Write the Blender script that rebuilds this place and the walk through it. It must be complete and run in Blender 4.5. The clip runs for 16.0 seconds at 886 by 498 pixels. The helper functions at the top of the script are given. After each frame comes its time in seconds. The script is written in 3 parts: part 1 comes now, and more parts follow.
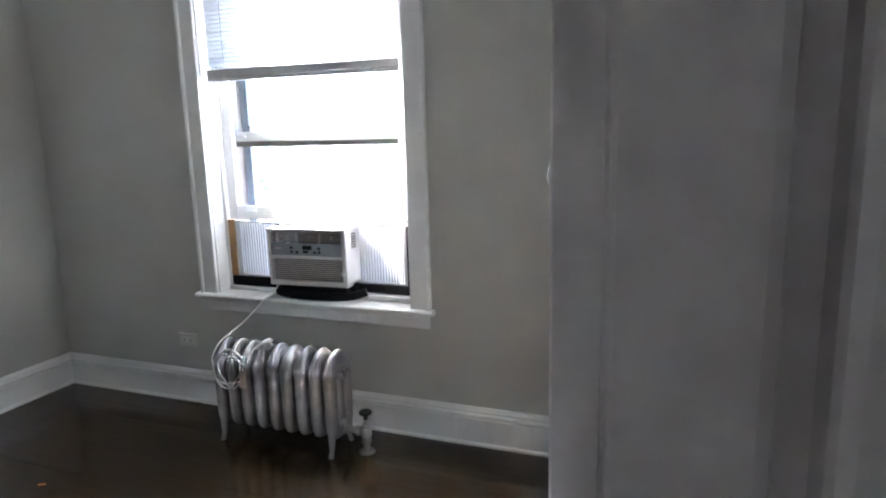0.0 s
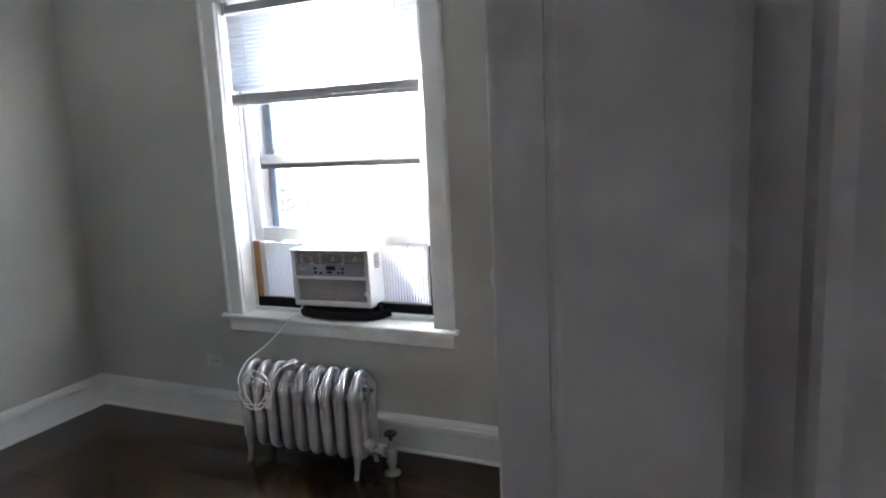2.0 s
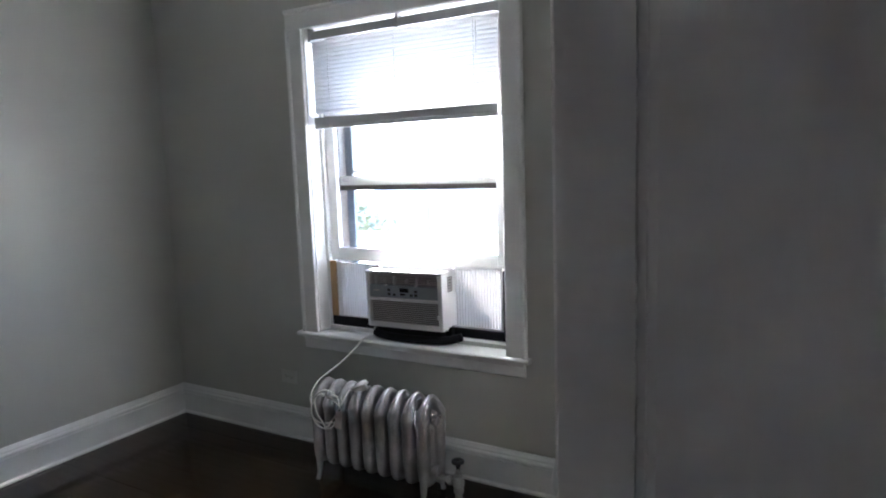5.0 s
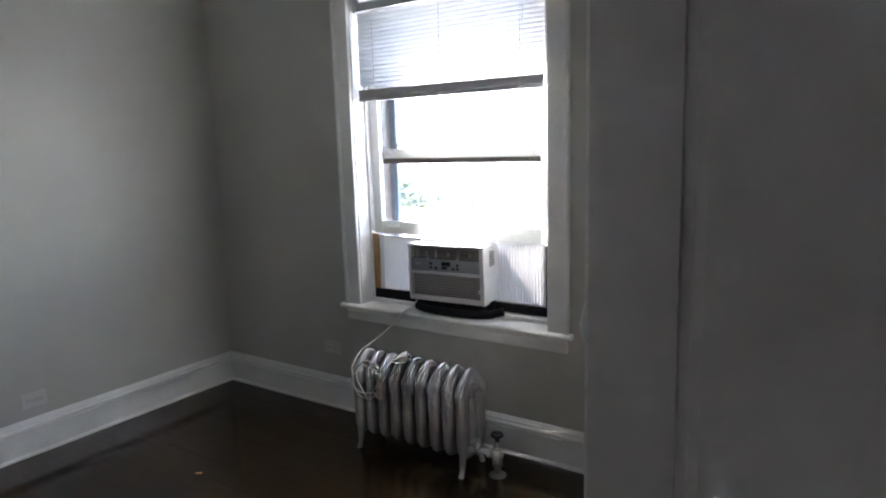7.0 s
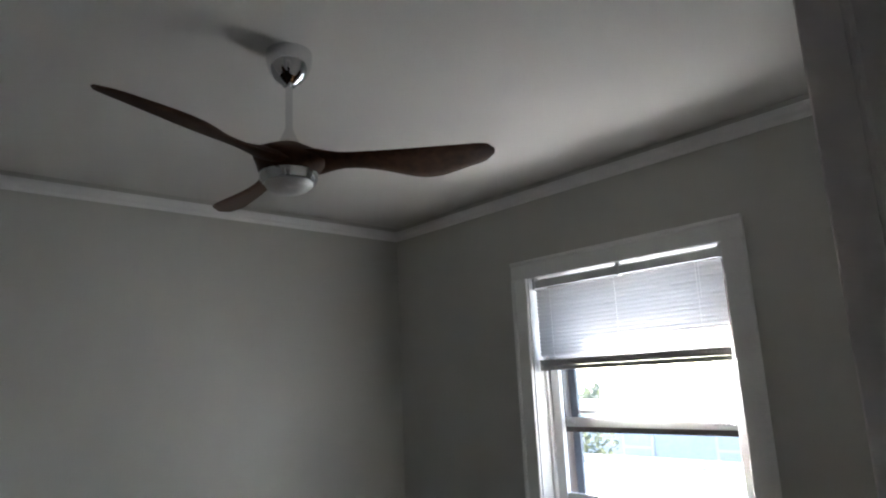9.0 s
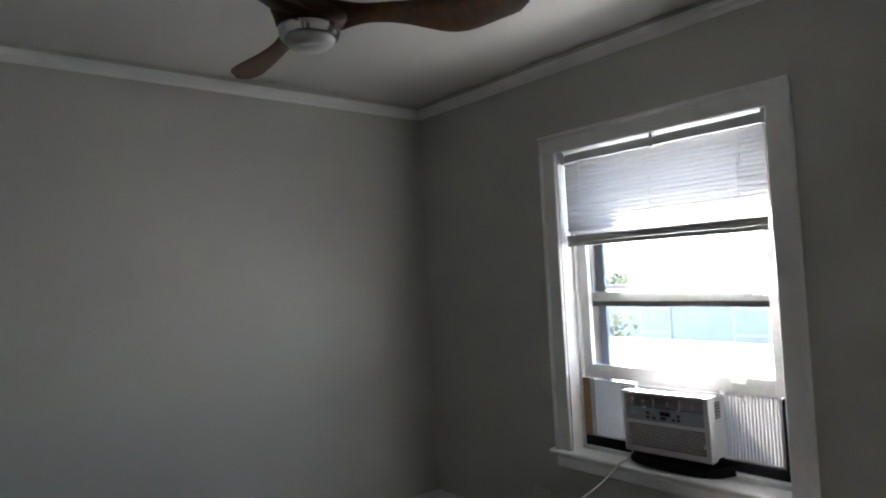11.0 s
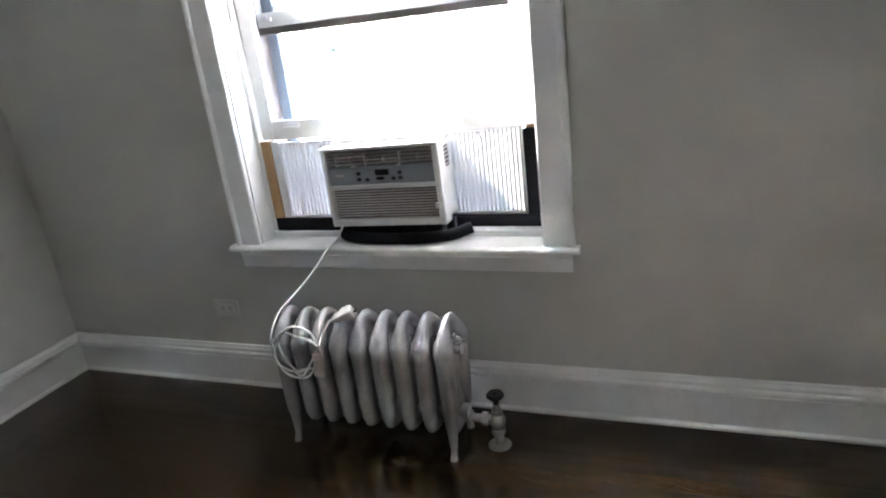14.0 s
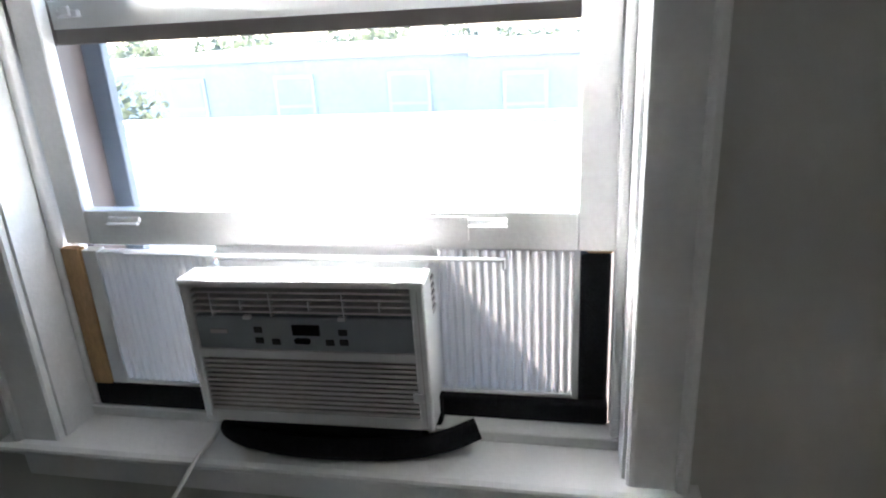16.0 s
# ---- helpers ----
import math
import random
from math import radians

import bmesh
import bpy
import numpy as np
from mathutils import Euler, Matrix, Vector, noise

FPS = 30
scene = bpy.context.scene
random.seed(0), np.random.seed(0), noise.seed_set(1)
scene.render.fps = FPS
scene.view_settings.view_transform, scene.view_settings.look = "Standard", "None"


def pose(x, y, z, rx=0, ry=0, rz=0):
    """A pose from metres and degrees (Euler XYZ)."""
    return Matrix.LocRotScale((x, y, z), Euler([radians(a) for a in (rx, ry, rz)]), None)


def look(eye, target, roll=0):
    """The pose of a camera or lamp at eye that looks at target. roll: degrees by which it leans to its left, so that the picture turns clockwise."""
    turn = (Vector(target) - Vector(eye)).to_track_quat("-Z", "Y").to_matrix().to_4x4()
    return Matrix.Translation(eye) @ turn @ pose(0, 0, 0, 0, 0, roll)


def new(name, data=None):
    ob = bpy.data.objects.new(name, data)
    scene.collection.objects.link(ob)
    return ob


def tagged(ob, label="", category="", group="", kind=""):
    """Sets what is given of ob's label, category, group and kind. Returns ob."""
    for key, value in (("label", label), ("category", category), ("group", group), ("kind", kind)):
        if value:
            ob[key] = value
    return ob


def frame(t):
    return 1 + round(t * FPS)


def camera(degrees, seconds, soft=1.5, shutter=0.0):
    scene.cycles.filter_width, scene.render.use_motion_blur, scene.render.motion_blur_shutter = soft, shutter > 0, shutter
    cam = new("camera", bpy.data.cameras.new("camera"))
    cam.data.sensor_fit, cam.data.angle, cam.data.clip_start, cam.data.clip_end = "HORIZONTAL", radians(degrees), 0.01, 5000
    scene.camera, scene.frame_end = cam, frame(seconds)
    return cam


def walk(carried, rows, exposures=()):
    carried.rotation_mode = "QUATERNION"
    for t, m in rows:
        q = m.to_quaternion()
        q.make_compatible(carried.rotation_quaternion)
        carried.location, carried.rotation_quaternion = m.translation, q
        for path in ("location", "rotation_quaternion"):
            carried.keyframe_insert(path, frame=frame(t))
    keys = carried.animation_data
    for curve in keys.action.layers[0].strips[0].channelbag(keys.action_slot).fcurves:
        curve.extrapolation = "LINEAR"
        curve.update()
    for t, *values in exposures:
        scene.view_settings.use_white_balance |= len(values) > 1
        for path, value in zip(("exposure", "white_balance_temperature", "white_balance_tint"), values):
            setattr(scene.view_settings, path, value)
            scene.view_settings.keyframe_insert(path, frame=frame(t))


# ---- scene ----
cam = camera(68.7, 16.0, soft=2.1)
PATH = [
    (0, (3.508, -2.7155, 1.49), (2.802, -0.8825, 1.117), -1.5),
    (0.5, (3.503, -2.709, 1.513), (2.776, -0.885, 1.132), -2.0),
    (1, (3.504, -2.7045, 1.509), (2.766, -0.8835, 1.138), -2.0),
    (1.5, (3.516, -2.7035, 1.496), (2.769, -0.8805, 1.148), -2.3),
    (2, (3.522, -2.696, 1.507), (2.737, -0.885, 1.182), -2.7),
    (2.5, (3.517, -2.6815, 1.527), (2.704, -0.8805, 1.223), -2.7),
    (3, (3.506, -2.676, 1.512), (2.664, -0.882, 1.242), -2.3),
    (3.5, (3.505, -2.661, 1.501), (2.652, -0.87, 1.248), -1.9),
    (4, (3.51, -2.662, 1.512), (2.649, -0.875, 1.255), -1.8),
    (4.5, (3.511, -2.66, 1.529), (2.584, -0.905, 1.282), -1.8),
    (7, (3.509, -2.6475, 1.502), (2.405, -1.0105, 1.184), -1.7),
    (7.5, (3.507, -2.645, 1.541), (2.388, -1.016, 1.232), -2.3),
    (8, (3.513, -2.6695, 1.639), (2.192, -1.1685, 1.584), -3.2),
    (8.5, (3.536, -2.761, 1.691), (2.122, -1.38, 1.995), -2.6),
    (8.7, (3.537, -2.772, 1.705), (2.093, -1.447, 2.106), -2.7),
    (10.8, (3.48, -2.739, 1.655), (1.95, -1.47, 1.875), -3.1),
    (11, (3.452, -2.75, 1.623), (1.922, -1.464, 1.702), -3.0),
    (11.5, (3.394, -2.756, 1.477), (1.911, -1.464, 1.116), -2.3),
    (12, (3.321, -2.713, 1.41), (1.882, -1.45, 0.831), -3.6),
    (12.5, (3.164, -2.656, 1.398), (1.963, -1.19, 0.76), -5.7),
    (13, (3.049, -2.531, 1.378), (2.208, -0.871, 0.646), -5.1),
    (13.2, (2.976, -2.425, 1.38), (2.195, -0.722, 0.679), -5.6),
    (13.5, (2.895, -2.241, 1.391), (2.137, -0.496, 0.775), -6.7),
    (14, (2.736, -2.012, 1.373), (2.034, -0.256, 0.722), -7.0),
    (14.5, (2.582, -1.739, 1.377), (2.107, 0.08, 0.696), -5.8),
    (15, (2.476, -1.416, 1.397), (2.118, 0.439, 0.742), -4.2),
    (15.5, (2.363, -1.2, 1.387), (1.959, 0.653, 0.752), -3.0),
    (16, (2.191, -0.969, 1.416), (1.814, 0.879, 0.752), -3.1),
]
walk(cam, [(t, look(eye, target, roll)) for t, eye, target, roll in PATH],
     exposures=[(0, 4.60, 5800, 13), (1.5, 4.50, 5800, 13), (4, 3.95, 5800, 13), (7, 3.85, 5950, 13), (8, 3.85, 6150, 13), (8.6, 3.21, 6150, 13), (11, 3.07, 6150, 13), (11.5, 3.10, 6150, 13), (12, 3.67, 6000, 13), (12.5, 4.45, 6000, 13), (13, 4.42, 6000, 13), (14, 4.60, 6000, 13), (15, 4.55, 6000, 13), (15.5, 4.05, 6000, 13), (16, 3.33, 6000, 13)])

# ---- world, sun, exposure ----
world = bpy.data.worlds.new("world")
scene.world = world
world.use_nodes = True
wn = world.node_tree
sky = wn.nodes.new("ShaderNodeTexSky")
sky.sky_type = "NISHITA"
sky.sun_disc = False
sky.dust_density = 0.0
sky.sun_elevation = radians(41.9)
sky.sun_rotation = radians(-46)
wn.links.new(sky.outputs[0], wn.nodes["Background"].inputs[0])
wn.nodes["Background"].inputs[1].default_value = 0.15

sun_data = bpy.data.lights.new("sun", "SUN")
sun_data.energy = 5.0
sun_data.angle = radians(0.53)
sun_data.color = (1.0, 0.94, 0.85)
sun = new("sun", sun_data)
sun.matrix_world = look((-6.4, 6.2, 8.0), (-5.6, 5.426, 7.0))

# daylight standing in the window's opening, stronger from the sun's side of the sky
day_data = bpy.data.lights.new("window_daylight", "AREA")
day_data.shape = "RECTANGLE"
day_data.size = 0.62
day_data.size_y = 0.22
day_data.energy = 1.25
day_data.color = (1.0, 0.97, 0.94)
day = new("window_daylight", day_data)
day.matrix_world = look((1.735, 0.335, 1.625), (2.285, -0.665, 1.60))

# ---- materials ----


def material(name, color, rough=0.5, metal=0.0, vary=0.06, scale=3.0, grain=0.0, grain_scale=200.0, stretch=(1, 1, 1),
             bump=0.0, coat=0.0, spec=0.5, per_object=0.0, world=None, dark=None):
    """Principled surface with stains at one scale and grain at a finer one."""
    m = bpy.data.materials.new(name)
    m.use_nodes = True
    t = m.node_tree
    b = t.nodes["Principled BSDF"]
    b.inputs["Roughness"].default_value = rough
    b.inputs["Metallic"].default_value = metal
    b.inputs["Coat Weight"].default_value = coat
    b.inputs["Coat Roughness"].default_value = 0.175
    b.inputs["Specular IOR Level"].default_value = spec
    co = t.nodes.new("ShaderNodeTexCoord")
    mp = t.nodes.new("ShaderNodeMapping")
    mp.inputs["Scale"].default_value = stretch
    t.links.new(co.outputs["Object"], mp.inputs[0])
    n1 = t.nodes.new("ShaderNodeTexNoise")
    n1.inputs["Scale"].default_value = scale
    n1.inputs["Detail"].default_value = 5
    n2 = t.nodes.new("ShaderNodeTexNoise")
    n2.inputs["Scale"].default_value = grain_scale
    n2.inputs["Detail"].default_value = 3
    t.links.new(mp.outputs[0], n1.inputs[0])
    t.links.new(mp.outputs[0], n2.inputs[0])
    if per_object:
        oi = t.nodes.new("ShaderNodeObjectInfo")
        mul = t.nodes.new("ShaderNodeMath")
        mul.operation = "MULTIPLY"
        mul.inputs[1].default_value = 37.0
        t.links.new(oi.outputs["Random"], mul.inputs[0])
        t.links.new(mul.outputs[0], mp.inputs["Location"])
    ramp = t.nodes.new("ShaderNodeMapRange")
    ramp.inputs["From Min"].default_value = 0.3
    ramp.inputs["From Max"].default_value = 0.7
    ramp.inputs["To Min"].default_value = 1 - vary
    ramp.inputs["To Max"].default_value = 1 + vary
    t.links.new(n1.outputs[0], ramp.inputs[0])
    ramp2 = t.nodes.new("ShaderNodeMapRange")
    ramp2.inputs["From Min"].default_value = 0.3
    ramp2.inputs["From Max"].default_value = 0.7
    ramp2.inputs["To Min"].default_value = 1 - grain
    ramp2.inputs["To Max"].default_value = 1 + grain
    t.links.new(n2.outputs[0], ramp2.inputs[0])
    prod = t.nodes.new("ShaderNodeMath")
    prod.operation = "MULTIPLY"
    t.links.new(ramp.outputs[0], prod.inputs[0])
    t.links.new(ramp2.outputs[0], prod.inputs[1])
    last = prod
    if per_object:
        r3 = t.nodes.new("ShaderNodeMapRange")
        r3.inputs["To Min"].default_value = 1 - per_object
        r3.inputs["To Max"].default_value = 1 + per_object
        t.links.new(oi.outputs["Random"], r3.inputs[0])
        p3 = t.nodes.new("ShaderNodeMath")
        p3.operation = "MULTIPLY"
        t.links.new(last.outputs[0], p3.inputs[0])
        t.links.new(r3.outputs[0], p3.inputs[1])
        last = p3
    if world:
        ge = t.nodes.new("ShaderNodeNewGeometry")
        wm = t.nodes.new("ShaderNodeMapping")
        wm.inputs["Scale"].default_value = (0.6, 1.6, 1.0)
        n5 = t.nodes.new("ShaderNodeTexNoise")
        n5.inputs["Scale"].default_value = world[0]
        n5.inputs["Detail"].default_value = 7
        r5 = t.nodes.new("ShaderNodeMapRange")
        r5.inputs["From Min"].default_value = 0.35
        r5.inputs["From Max"].default_value = 0.65
        r5.inputs["To Min"].default_value = 1 - world[1]
        r5.inputs["To Max"].default_value = 1 + world[1]
        p5 = t.nodes.new("ShaderNodeMath")
        p5.operation = "MULTIPLY"
        t.links.new(ge.outputs["Position"], wm.inputs[0])
        t.links.new(wm.outputs[0], n5.inputs[0])
        t.links.new(n5.outputs[0], r5.inputs[0])
        t.links.new(last.outputs[0], p5.inputs[0])
        t.links.new(r5.outputs[0], p5.inputs[1])
        last = p5
    vm = t.nodes.new("ShaderNodeVectorMath")
    vm.operation = "SCALE"
    vm.inputs[0].default_value = color
    t.links.new(last.outputs[0], vm.inputs["Scale"])
    out = vm.outputs[0]
    if dark:
        n3 = t.nodes.new("ShaderNodeTexNoise")
        n3.inputs["Scale"].default_value = dark[1]
        n3.inputs["Detail"].default_value = 6
        t.links.new(mp.outputs[0], n3.inputs[0])
        r4 = t.nodes.new("ShaderNodeMapRange")
        r4.inputs["From Min"].default_value = dark[2]
        r4.inputs["From Max"].default_value = dark[2] + 0.06
        t.links.new(n3.outputs[0], r4.inputs[0])
        mix = t.nodes.new("ShaderNodeMix")
        mix.data_type = "RGBA"
        t.links.new(r4.outputs[0], mix.inputs[0])
        t.links.new(out, mix.inputs[6])
        mix.inputs[7].default_value = (*dark[0], 1)
        out = mix.outputs[2]
    t.links.new(out, b.inputs["Base Color"])
    rr = t.nodes.new("ShaderNodeMapRange")
    rr.inputs["To Min"].default_value = max(0.02, rough * 0.8)
    rr.inputs["To Max"].default_value = min(1, rough * 1.2)
    t.links.new(n1.outputs[0], rr.inputs[0])
    t.links.new(rr.outputs[0], b.inputs["Roughness"])
    if bump:
        bp = t.nodes.new("ShaderNodeBump")
        bp.inputs["Strength"].default_value = 1.0
        bp.inputs["Distance"].default_value = bump
        t.links.new(n2.outputs[0], bp.inputs["Height"])
        t.links.new(bp.outputs[0], b.inputs["Normal"])
        t.links.new(bp.outputs[0], b.inputs["Coat Normal"])
    return m


def glass_material(name, tint):
    m = bpy.data.materials.new(name)
    m.use_nodes = True
    b = m.node_tree.nodes["Principled BSDF"]
    b.inputs["Base Color"].default_value = (*tint, 1)
    b.inputs["Roughness"].default_value = 0.0
    b.inputs["Transmission Weight"].default_value = 1.0
    b.inputs["IOR"].default_value = 1.2
    return m


def translucent_material(name, color, share):
    m = bpy.data.materials.new(name)
    m.use_nodes = True
    t = m.node_tree
    b = t.nodes["Principled BSDF"]
    b.inputs["Base Color"].default_value = (*color, 1)
    b.inputs["Roughness"].default_value = 0.45
    tr = t.nodes.new("ShaderNodeBsdfTranslucent")
    tr.inputs[0].default_value = (*color, 1)
    mx = t.nodes.new("ShaderNodeMixShader")
    mx.inputs[0].default_value = share
    t.links.new(b.outputs[0], mx.inputs[1])
    t.links.new(tr.outputs[0], mx.inputs[2])
    t.links.new(mx.outputs[0], t.nodes["Material Output"].inputs[0])
    return m


WALL = material("greige_wall_paint", (0.50, 0.497, 0.465), 0.46, vary=0.025, scale=1.3, grain=0.02, grain_scale=260, bump=0.0006, spec=0.5)
CEIL = material("ceiling_paint", (0.66, 0.645, 0.615), 0.75, vary=0.03, scale=1.0, grain=0.02, grain_scale=180, bump=0.0008, spec=0.3)
TRIM = material("white_trim_enamel", (0.80, 0.80, 0.79), 0.32, vary=0.035, scale=5, grain=0.02, grain_scale=90, bump=0.0007)
DOORTRIM = material("warm_white_door_enamel", (0.75, 0.70, 0.685), 0.42, vary=0.04, scale=4, grain=0.03, grain_scale=80, bump=0.0007)
SASH = material("white_sash_paint", (0.80, 0.80, 0.79), 0.35, vary=0.05, scale=9, grain=0.03, grain_scale=120, bump=0.0008)
# sash paint darkened in its colour for the look of standing against the sky
BACKLIT = material("backlit_sash_paint", (0.16, 0.135, 0.125), 0.5, vary=0.12, scale=10, grain=0.06, bump=0.0006)
BRONZE = material("brown_storm_frame", (0.13, 0.105, 0.095), 0.5, vary=0.15, scale=12, grain=0.08, bump=0.0005)
BOARD = material("dark_stained_oak", (0.0255, 0.0143, 0.0067), 0.38, vary=0.26, scale=2.2, grain=0.22, grain_scale=34, stretch=(1, 9, 9),
                 bump=0.00011, coat=1.0, spec=0.0, per_object=0.3, world=(1.5, 0.22))
SUBFLOOR = material("subfloor_shadow_wood", (0.02, 0.012, 0.008), 0.8)
SILVER = material("aluminium_radiator_paint", (0.50, 0.50, 0.505), 0.45, metal=0.58, vary=0.1, scale=14, grain=0.08, grain_scale=160, bump=0.0003)
CHROME = material("polished_chrome", (0.72, 0.73, 0.75), 0.08, metal=1.0, vary=0.02)
BRASSY = material("silver_painted_brass", (0.40, 0.39, 0.375), 0.38, metal=0.7, vary=0.15, scale=40, grain=0.1, bump=0.0006)
BLACKPLASTIC = material("black_plastic", (0.018, 0.018, 0.02), 0.45, vary=0.1)
FOAM = material("black_foam_rubber", (0.012, 0.012, 0.014), 0.9, vary=0.2, scale=30, grain=0.2, bump=0.001, spec=0.2)
WALNUT = material("walnut_fan_wood", (0.060, 0.025, 0.0095), 0.5, vary=0.25, scale=3, grain=0.25, grain_scale=40, stretch=(1, 1, 1), bump=0.0003, spec=0.22)
FROST = translucent_material("frosted_lamp_glass", (0.75, 0.75, 0.74), 0.3)
ACWHITE = material("white_appliance_plastic", (0.80, 0.80, 0.80), 0.38, vary=0.03, scale=8, grain=0.02, bump=0.0003)
ACGREY = material("blue_grey_control_panel", (0.33, 0.36, 0.40), 0.4, vary=0.04)
# darker copy of the shell's plastic: shade among the slats is in this colour
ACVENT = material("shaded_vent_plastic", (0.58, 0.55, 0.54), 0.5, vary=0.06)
# near-black backing sheets: the shade inside grille and vents, put in the colour
ACGAP = material("grille_gap_shade", (0.075, 0.068, 0.07), 0.7, vary=0.1)
SCREEN = material("dark_display", (0.01, 0.01, 0.012), 0.15)
PANEL = translucent_material("white_accordion_vinyl", (0.82, 0.805, 0.79), 0.22)
BLIND = translucent_material("white_blind_vinyl", (0.62, 0.605, 0.60), 0.22)
RAILGREY = material("blind_rail_enamel", (0.6, 0.6, 0.61), 0.4, vary=0.03)
TANWOOD = material("bare_pine_strip", (0.45, 0.27, 0.12), 0.6, vary=0.15, scale=8, grain=0.15, grain_scale=80, stretch=(6, 6, 1))
CHIP = material("raw_orange_wood", (0.55, 0.26, 0.07), 0.6, vary=0.1)
CORD = material("white_vinyl_cord", (0.72, 0.71, 0.68), 0.45, vary=0.04)
TAG = material("pinkish_paper_tag", (0.68, 0.6, 0.57), 0.7, vary=0.05)
PLATE = material("white_outlet_plastic", (0.60, 0.59, 0.56), 0.35, vary=0.03)
SLOT = material("dark_slot", (0.12, 0.115, 0.11), 0.6)
GLASS = glass_material("window_glass", (0.97, 0.985, 0.98))
# storm frame's blue-grey is the reflected sky, put in its base colour
STORM = material("sky_tinted_storm_frame", (0.12, 0.14, 0.165), 0.4, vary=0.12, scale=12, grain=0.06, bump=0.0004)
BRICK = material("exterior_brick", (0.3, 0.2, 0.15), 0.85, vary=0.2, scale=6, grain=0.2)
ROOFWHITE = material("white_roof_membrane", (0.72, 0.72, 0.7), 0.7, vary=0.08, scale=0.6, grain=0.05, grain_scale=9)
PARAPET = material("pale_parapet_coping", (0.6, 0.59, 0.56), 0.8, vary=0.1, scale=1.5)
SIDING = material("pale_grey_siding", (0.33, 0.365, 0.40), 0.7, vary=0.06, scale=0.8, grain=0.05, grain_scale=10)
PALETRIM = material("pale_exterior_trim", (0.40, 0.42, 0.44), 0.6)
GROUND = material("concrete_alley", (0.34, 0.33, 0.31), 0.9, vary=0.15, scale=0.4, grain=0.1, grain_scale=6)
LEAF = translucent_material("tree_leaf", (0.118, 0.130, 0.082), 0.5)
BARK = material("tree_bark", (0.12, 0.09, 0.07), 0.9, vary=0.2, scale=6, grain=0.2, grain_scale=30, bump=0.01)
CURTAIN = material("curtained_far_pane", (0.30, 0.335, 0.37), 0.4, vary=0.08)

# ---- builders ----
BASE = {}


def thing(name, loc, label, category, group="", kind=""):
    ob = new(name)
    ob.empty_display_size = 0.05
    ob.location = loc
    BASE[ob.name] = Vector(loc)
    return tagged(ob, label, category, group, kind)


def top_of(ob):
    while ob.parent:
        ob = ob.parent
    return ob


def mesh_of(name, bm, mat, smooth=False):
    me = bpy.data.meshes.new(name)
    bmesh.ops.recalc_face_normals(bm, faces=bm.faces)
    bm.to_mesh(me)
    bm.free()
    me.materials.append(mat)
    if smooth:
        me.shade_smooth()
        me.set_sharp_from_angle(angle=radians(40))
    return me


def part(name, bm, mat, parent, label="", smooth=False):
    """One mesh, given in world metres, under a thing or one of its parts."""
    root = top_of(parent)
    bm.transform(Matrix.Translation(-BASE[root.name]))
    ob = new(name, mesh_of(name, bm, mat, smooth))
    ob.parent = parent
    return tagged(ob, label) if label else ob


def setting(name, bm, mat, label, category, smooth=False):
    ob = new(name, mesh_of(name, bm, mat, smooth))
    BASE[ob.name] = Vector((0, 0, 0))
    return tagged(ob, label, category, kind="structure")


def box(bm, x0, y0, z0, x1, y1, z1, bevel=0.0, seg=1):
    r = bmesh.ops.create_cube(bm, size=1.0)
    vs = r["verts"]
    for v in vs:
        v.co = Vector(((x0 + x1) / 2 + v.co.x * (x1 - x0), (y0 + y1) / 2 + v.co.y * (y1 - y0), (z0 + z1) / 2 + v.co.z * (z1 - z0)))
    if bevel:
        es = list({e for v in vs for e in v.link_edges})
        bmesh.ops.bevel(bm, geom=es, offset=bevel, segments=seg, affect="EDGES", profile=0.5)
    return bm


def B(*a, **k):
    return box(bmesh.new(), *a, **k)


def prism(bm, pts, axis, a, b):
    """A closed profile of (u, v) points drawn out along axis from a to b: x takes (y, z), y takes (x, z), z takes (x, y)."""
    def at(u, v, w):
        return {"x": (w, u, v), "y": (u, w, v), "z": (u, v, w)}[axis]
    one = [bm.verts.new(at(u, v, a)) for u, v in pts]
    two = [bm.verts.new(at(u, v, b)) for u, v in pts]
    n = len(pts)
    bm.faces.new(one)
    bm.faces.new(two[::-1])
    for i in range(n):
        bm.faces.new((one[i], one[(i + 1) % n], two[(i + 1) % n], two[i]))
    return bm


def lathe(bm, profile, origin=(0, 0, 0), axis="z", n=24):
    """A profile of (radius, height) turned about an axis through origin."""
    o = Vector(origin)
    rings = []
    for r, h in profile:
        ring = []
        for i in range(n):
            a = 2 * math.pi * i / n
            c, s = r * math.cos(a), r * math.sin(a)
            p = {"z": (c, s, h), "x": (h, c, s), "y": (c, h, s)}[axis]
            ring.append(bm.verts.new(o + Vector(p)))
        rings.append(ring)
    for r0, r1 in zip(rings, rings[1:]):
        for i in range(n):
            bm.faces.new((r0[i], r0[(i + 1) % n], r1[(i + 1) % n], r1[i]))
    bm.faces.new(rings[0][::-1])
    bm.faces.new(rings[-1])
    return bm


def smooth_path(pts, n):
    """Catmull-Rom through points."""
    p = [Vector(q) for q in pts]
    p = [2 * p[0] - p[1]] + p + [2 * p[-1] - p[-2]]
    out = []
    for i in range(1, len(p) - 2):
        for k in range(n):
            t = k / n
            a, b, c, d = p[i - 1], p[i], p[i + 1], p[i + 2]
            out.append(0.5 * (2 * b + (c - a) * t + (2 * a - 5 * b + 4 * c - d) * t * t + (3 * b - a - 3 * c + d) * t ** 3))
    out.append(p[-2])
    return out


def sweep(bm, pts, ru, rv, side=None, closed=False, n=10, radii=None, wide=None):
    """A tube along pts; with side, ru is the half width along side and rv the other."""
    m = len(pts)
    rings = []
    up = Vector((0.13, 0.21, 1)).normalized()
